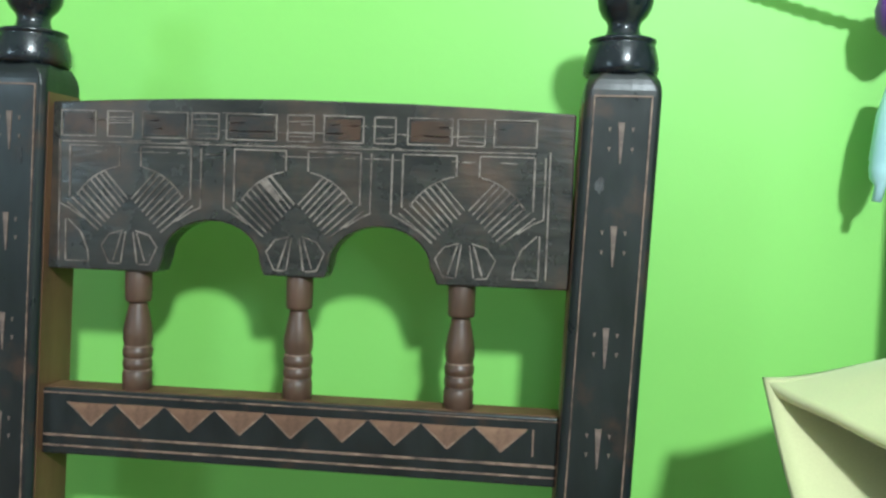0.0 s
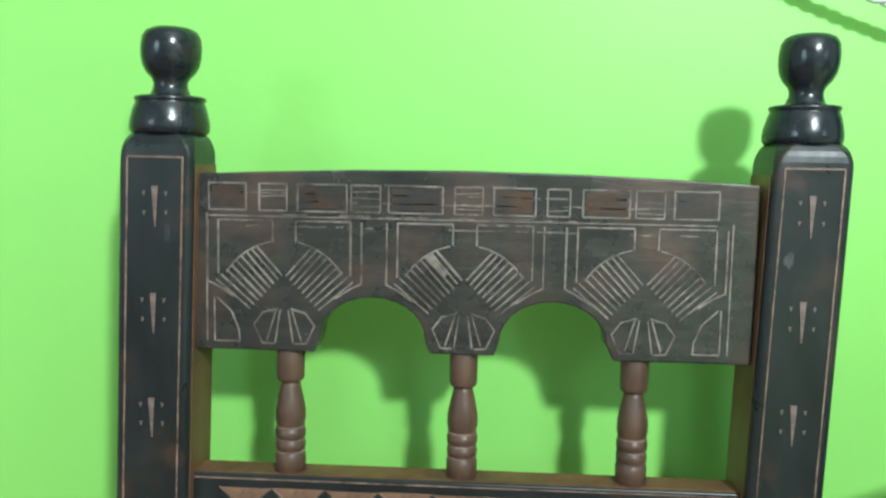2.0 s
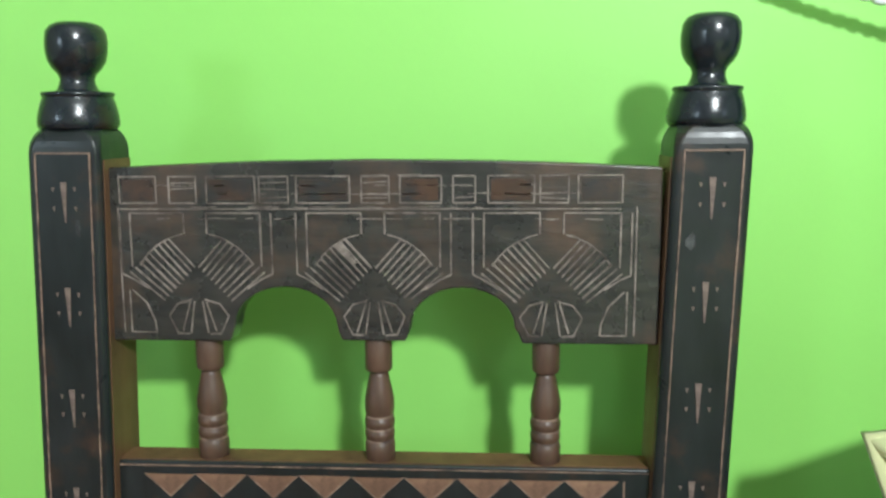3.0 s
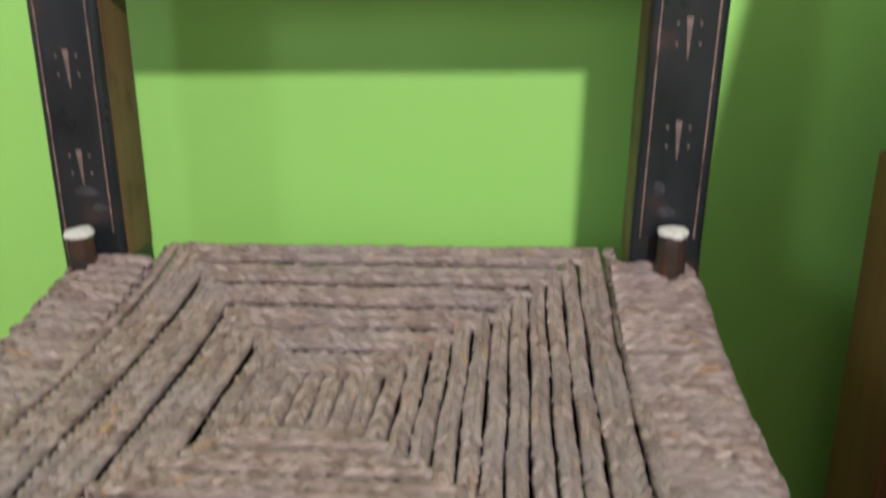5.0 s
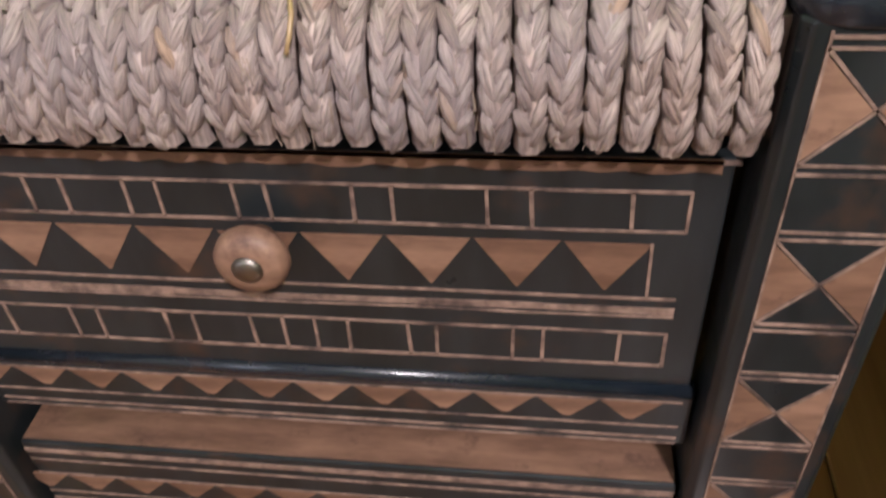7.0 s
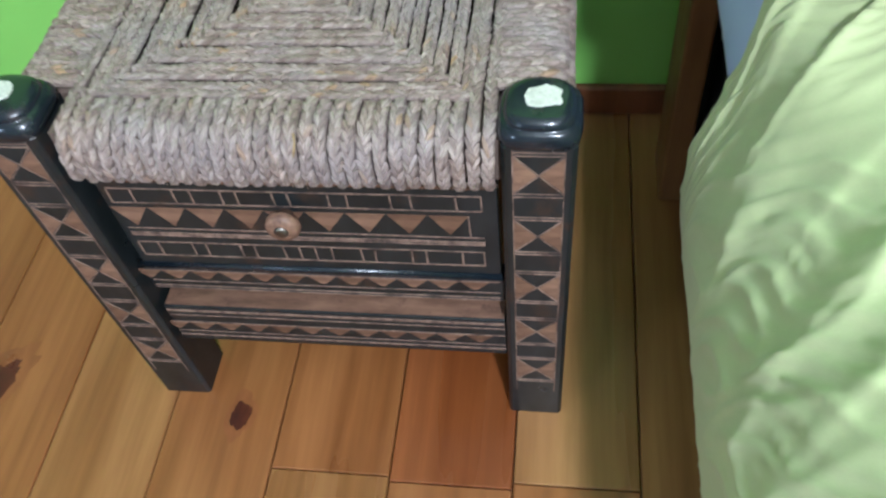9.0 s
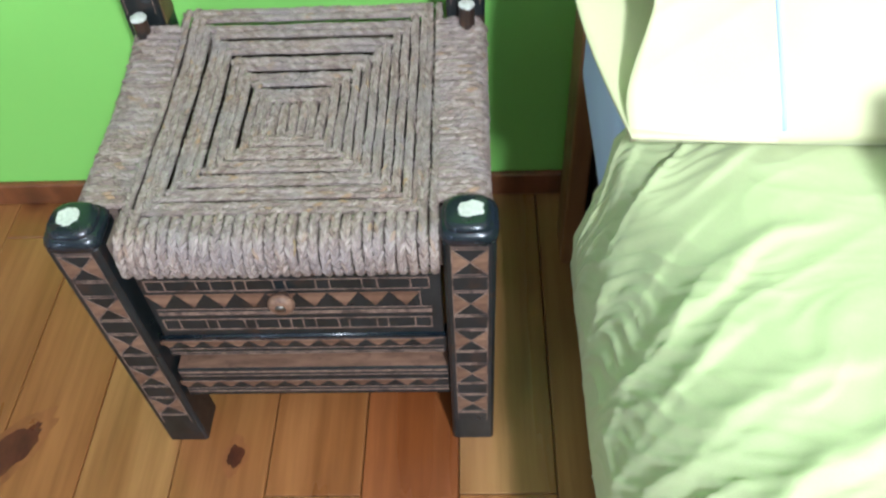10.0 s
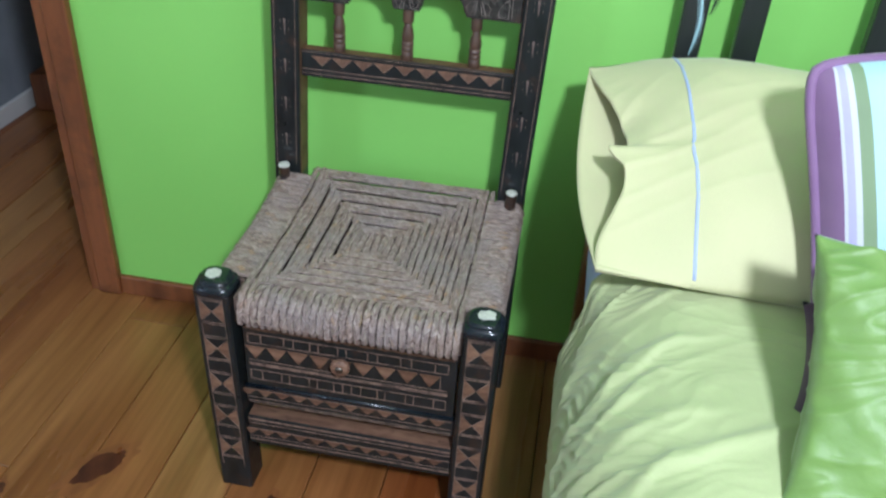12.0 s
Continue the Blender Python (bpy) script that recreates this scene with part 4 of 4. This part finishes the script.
bed = thing("bed", (0.9, -0.8, 0), "low bed with a dark slatted headboard against the green wall", "bed")
part("base_board", boxes((0.36, 1.75, -1.75, 0.30, 0.06, 0.30)), M_BLACK, bed, "black bed base")
part("mattress", boxes((0.358, 1.75, -1.75, 0.312, 0.30, 0.462)), M_BLUE, bed, "mattress in a pale blue fitted sheet", bevel=0.03, segments=4)
part("sheet_corner", boxes((0.322, 0.62, -0.004, 0.311, 0.31, 0.503)), M_BLUE, bed, "pale blue sheet bunched over the mattress corner", bevel=0.045, segments=6)
part("side_board", boxes((0.318, 0.345, 0.255, 0.330, 0.0, 0.47)), M_OAK, bed, "honey-brown end post", bevel=0.003)
part("headboard_panel", boxes((0.345, 1.76, 0.318, 0.336, 0.0, 0.50)), M_BLACK, bed, "black lower headboard board", bevel=0.003)
for k in (0, 1, 3, 4, 5, 6, 7, 8):
    x = 0.398 + 0.081 * k + 0.013 * (k > 1)
    part("slat", boxes((x, x + 0.035, 0.340, 0.362, 0.30, 1.15)), M_BLACK, bed, "black flat upright slat", bevel=0.002)
part("leg", boxes((0.336, 0.358, -0.17, -0.13, 0.0, 0.30)), M_METAL, bed, "grey metal bed leg", bevel=0.003)
part("leg", boxes((0.375, 0.42, -1.70, -1.65, 0.0, 0.07)), M_BLACK, bed)
part("leg", boxes((1.68, 1.73, -1.70, -1.65, 0.0, 0.07)), M_BLACK, bed)

duvet = whole("duvet", soft_grid(duvet_point, 190, 560), M_DUVET, (0.9, -0.8, 0.5), "rumpled pale green cotton duvet hanging over the bed's side", "duvet", smooth=True)
mod = duvet.modifiers.new("thickness", "SOLIDIFY")
mod.thickness, mod.offset = 0.012, -1


def cushion_mesh(hx, hy, hz, m, nu=44, nv=44, wrinkle=0.006, seed_=0.0, pinch=0.85, pull=0.0):
    """A stuffed cushion: full in the middle, thin at a drawn-in rim, with slack creases."""
    bm = bmesh.new()
    for sgn in (1, -1):
        g = []
        for i in range(nu + 1):
            row = []
            for j in range(nv + 1):
                u, v = 2 * i / nu - 1, 2 * j / nv - 1
                h = ((1 - abs(u) ** 2.6) * (1 - abs(v) ** 2.6)) ** 0.5
                k = 1 - (1 - pinch) * (1 - abs(v) ** 2) * abs(u) ** 3 * 0.5
                l_ = 1 - (1 - pinch) * (1 - abs(u) ** 2) * abs(v) ** 3 * 0.5
                p = Vector((u * hx * k, v * hy * l_, 0))
                w = noise.noise(Vector((u * 2.2 + seed_, v * 2.2, seed_ * 3))) + 0.6 * noise.noise(Vector((u * 5 + v * 3 + seed_, v * 4, 7)))
                p.z = sgn * hz * h + sgn * w * wrinkle * (0.3 + 0.7 * (1 - h)) * (0 if h < 0.02 else 1)
                if pull and h > 0.02:
                    ridge = max(0.0, 1 - 2.6 * abs(noise.noise(Vector((u * 2.5 + v * 1.2 + seed_, v * 6.5 - u * 2.5, 1.0)))))
                    p.z += sgn * pull * ridge ** 2 * (1.2 - h)
                row.append(bm.verts.new(m @ p))
            g.append(row)
        for i in range(nu):
            for j in range(nv):
                bm.faces.new((g[i][j], g[i + 1][j], g[i + 1][j + 1], g[i][j + 1]))
    bmesh.ops.remove_doubles(bm, verts=bm.verts, dist=0.0004)
    return bm


# pale yellow pillow sloping up to the headboard, its case open at the end
def ease(a, b, x):
    k = max(0.0, min(1.0, (x - a) / (b - a)))
    return k * k * (3 - 2 * k)


PIPE = 0.226


def pillow_point(u, v):
    """u round the case: over the top layer from the low edge to the high one, then back underneath; v along it."""
    top = u <= 0.5
    s = 2 * u if top else 2 - 2 * u
    slack = (1 - v) ** 3
    full = 0.22 + 0.78 * ease(-0.06, 0.48, v)
    if v > 0.8:
        full *= (1 - ((v - 0.8) / 0.2) ** 2) ** 0.5
    swell = math.sin(math.pi * min(max(s, 0.0), 1.0)) ** (0.46 + 0.6 * slack)
    x, lift = 0.315 - 0.036 * s + 0.50 * v, 0.0
    if top:
        lift = (0.098 + 0.022 * ease(0.4, 0.95, s)) * full * swell
        # the loose hem draws back from the end, with one pleat lapped over the rest
        hem = 0.034 * ease(0.06, 0.34, s) - 0.019 * ease(0.36, 0.455, s) + 0.026 * ease(0.462, 0.505, s) - 0.041 * ease(0.55, 1.0, s)
        x += hem * (1 - v) ** 9
        lift += (0.020 * ease(0.10, 0.40, s) * (1 - ease(0.455, 0.505, s))) * max(0.0, 1 - v / 0.26) ** 1.5
        lift -= 0.010 * math.exp(-((s - 0.62 - 0.2 * v) / 0.06) ** 2) * max(0.0, 1 - v / 0.26)
        lift += 0.005 * swell * noise.noise(Vector((v * 5, s * 3.5, 3))) + 0.003 * swell * noise.noise(Vector((v * 13 + 4 * s, s * 9, 6)))
        crease = max(0.0, 1 - 3.0 * abs(noise.noise(Vector((v * 2.5 + 2, s * 8 - v * 4, 1)))))
        lift += 0.0035 * crease ** 2 * swell * max(0.15, 1 - v / 0.6)
    else:
        lift = -(0.030 + 0.022 * ease(0, 0.5, v)) * swell
        x -= 0.016 * math.sin(math.pi * s) * slack
    slope = radians(19.3)
    along = 0.353 * s - 0.010 * math.sin(math.pi * v) * (1 - 2 * s)
    along += (0.006 + 0.028 * ease(0.0, 0.20, v) - 0.044 * ease(0.22, 0.62, v)) * ease(0.45, 1.0, s)
    return Vector((x, -0.060 + along * math.cos(slope) - lift * math.sin(slope), 0.536 + along * math.sin(slope) + lift * math.cos(slope)))


pillow = whole("pillow", soft_grid(pillow_point, 180, 70), M_PILLOW, (0.55, 0.12, 0.54), "pale yellow cotton pillow with a loose open case end", "pillow", smooth=True)
mod = pillow.modifiers.new("thickness", "SOLIDIFY")
mod.thickness, mod.offset = 0.004, -1
bm = bmesh.new()
tube_along(bm, [pillow_point(0.49 - 0.48 * i / 40, PIPE) + Vector((0, 0.0003, -0.0009)) for i in range(41)], 0.0023, 8)
part("piping", bm, M_BLUE, pillow, "thin pale blue piping", smooth=True)
striped_pose = pose(0.682, -0.060, 0.682, 65, 0, 0) @ pose(0, 0, 0, 0, 0, 12)
striped = thing("striped_cushion", (0.69, -0.065, 0.53), "square cushion with purple, lavender, white, green and aqua stripes", "cushion")
bands = [(-1.0, -0.865, M_PURPLE), (-0.865, -0.845, M_OFFWHITE), (-0.845, -0.80, M_LAVENDER), (-0.80, -0.765, M_OFFWHITE), (-0.765, -0.69, M_SAGE), (-0.69, 0.35, M_AQUA), (0.35, 0.55, M_SAGE), (0.55, 0.8, M_OFFWHITE), (0.8, 1.0, M_PURPLE)]


def cushion_point(u, v, sgn, hx, hy, hz, sd):
    h = ((1 - abs(u) ** 2.6) * (1 - abs(v) ** 2.6)) ** 0.5
    w = noise.noise(Vector((u * 2.2 + sd, v * 2.2, 3.0 + sd)))
    r = 1 - 0.075 * (u * v) ** 6
    return Vector((u * hx * r * (1 - 0.05 * (1 - v * v) * abs(u) ** 3), v * hy * r * (1 - 0.05 * (1 - u * u) * abs(v) ** 3), sgn * (hz * h + 0.005 * w * h)))


for a, b, mt in bands:
    bm = bmesh.new()
    for sgn in (1, -1):
        n_ = max(2, int((b - a) * 20))
        g = [[bm.verts.new(striped_pose @ cushion_point(a + (b - a) * i / n_, -1 + 2 * j / 30, sgn, 0.165, 0.163, 0.055, 2.0)) for j in range(31)] for i in range(n_ + 1)]
        for i in range(n_):
            for j in range(30):
                bm.faces.new((g[i][j], g[i + 1][j], g[i + 1][j + 1], g[i][j + 1]))
    part("stripe", bm, mt, striped, smooth=True)
rim = [(-1, -1 + 2 * i / 24) for i in range(25)] + [(-1 + 2 * i / 24, 1) for i in range(1, 25)] + [(1, 1 - 2 * i / 24) for i in range(1, 25)] + [(1 - 2 * i / 24, -1) for i in range(1, 25)]
part("piping", tube_along(bmesh.new(), [striped_pose @ cushion_point(u, v, 1, 0.165, 0.163, 0.055, 2.0) for u, v in rim], 0.006), M_PURPLE, striped, "purple piped edge", smooth=True)

lime_pose = pose(0.655, -0.290, 0.600, 46, 0, 0) @ pose(0, 0, 0, 0, 0, -3)
whole("satin_cushion", cushion_mesh(0.17, 0.130, 0.045, lime_pose, 90, 90, wrinkle=0.010, seed_=4.0, pull=0.0055), M_LIME, (0.665, -0.245, 0.53), "shiny lime green satin cushion with pulled creases", "cushion", smooth=True)
whole("plum_cushion", cushion_mesh(0.165, 0.07, 0.03, pose(0.668, -0.225, 0.562, 62, 0, 0), wrinkle=0.006, seed_=8.0), M_PLUM, (0.64, -0.165, 0.53), "dark plum cushion between the others", "cushion", smooth=True)

# ---- cord and hanging ornament on the headboard ----
ga, gb = Vector((0.02, 0.392, 1.035)), Vector((0.52, 0.372, 0.860))
cord = thing("twisted_cord", (0.3, 0.38, 0.9), "white twisted cord hung across the wall", "cord")
for ph in (0, math.pi):
    pts = []
    for i in range(161):
        f = i / 160
        p = ga.lerp(gb, f) + Vector((0, 0, -0.030 * math.sin(math.pi * f)))
        a = f * 2 * math.pi * 26 + ph
        pts.append(p + Vector((0.2 * math.cos(a), math.sin(a), math.cos(a))) * 0.0022)
    part("strand", tube_along(bmesh.new(), pts, 0.0024, 7), M_CORD, cord, smooth=True)

orn = thing("hanging_ornament", (0.385, 0.37, 0.78), "ornament with a purple bead and pale blue and white feathers", "ornament")
bm = lathe(bmesh.new(), [(0.004, 0.022), (0.013, 0.016), (0.016, 0.004), (0.014, -0.008), (0.006, -0.016)], (0.378, 0.372, 0.874), 16)
part("bead", bm, M_BEAD, orn, "purple bead", smooth=True)
bm = lathe(bmesh.new(), [(0.010, 0.06), (0.0125, 0.035), (0.0105, 0.006), (0.0095, 0.004), (0.0095, 0.001), (0.0075, -0.006), (0.0035, -0.010), (0.0030, -0.020)], (0, 0, 0), 16)
bm.transform(pose(0.373, 0.372, 0.775, 0, 10, 0))
part("pendant", bm, M_PALEBLUE, orn, "pale blue tapered pendant", smooth=True)
for j, (x, z, mt, ln) in enumerate(((0.420, 0.68, M_PALEBLUE, 0.11), (0.436, 0.735, M_BLACK, 0.06))):
    bm = bmesh.new()
    for i in range(26):
        f = i / 25
        for s in (-1, 1):
            w = 0.005 * math.sin(math.pi * (0.08 + 0.9 * f)) ** 0.6
            a = Vector((x + 0.004 * math.sin(f * 5), 0.336, z + ln * f))
            tip = a + Vector((s * w, 0.002 * math.sin(i * 1.7), -0.008))
            bm.faces.new([bm.verts.new(q) for q in (a, a + Vector((0, 0, 0.0024)), tip + Vector((0, 0, 0.0006)), tip)])
    tube_along(bm, [Vector((x + 0.004 * math.sin(f * 5 / 10), 0.3365, z + ln * f / 10)) for f in range(-1, 12)], 0.0007, 5)
    part("feather", bm, mt, orn, "thin feather")

# ---- things in the hall seen through the doorway ----
whole("hall_skirting", boxes((-1.30, -1.288, WY + 0.14, 1.32, 0, 0.055)), M_WHITE, (-1.29, 1.0, 0), "white skirting along the hall's grey wall", "baseboard", kind="structure", bevel=0.004)
steps = thing("step_block", (-1.0, 1.4, 0), "low dark brown wooden steps standing in the unlit hall", "steps")
part("lower_step", boxes((-1.27, -0.70, 1.15, 1.42, 0.0, 0.115)), M_TRIM, steps, bevel=0.008)
part("upper_step", boxes((-1.27, -0.70, 1.42, 1.80, 0.0, 0.26)), M_CELL, steps, "darker brown upper step", bevel=0.008)
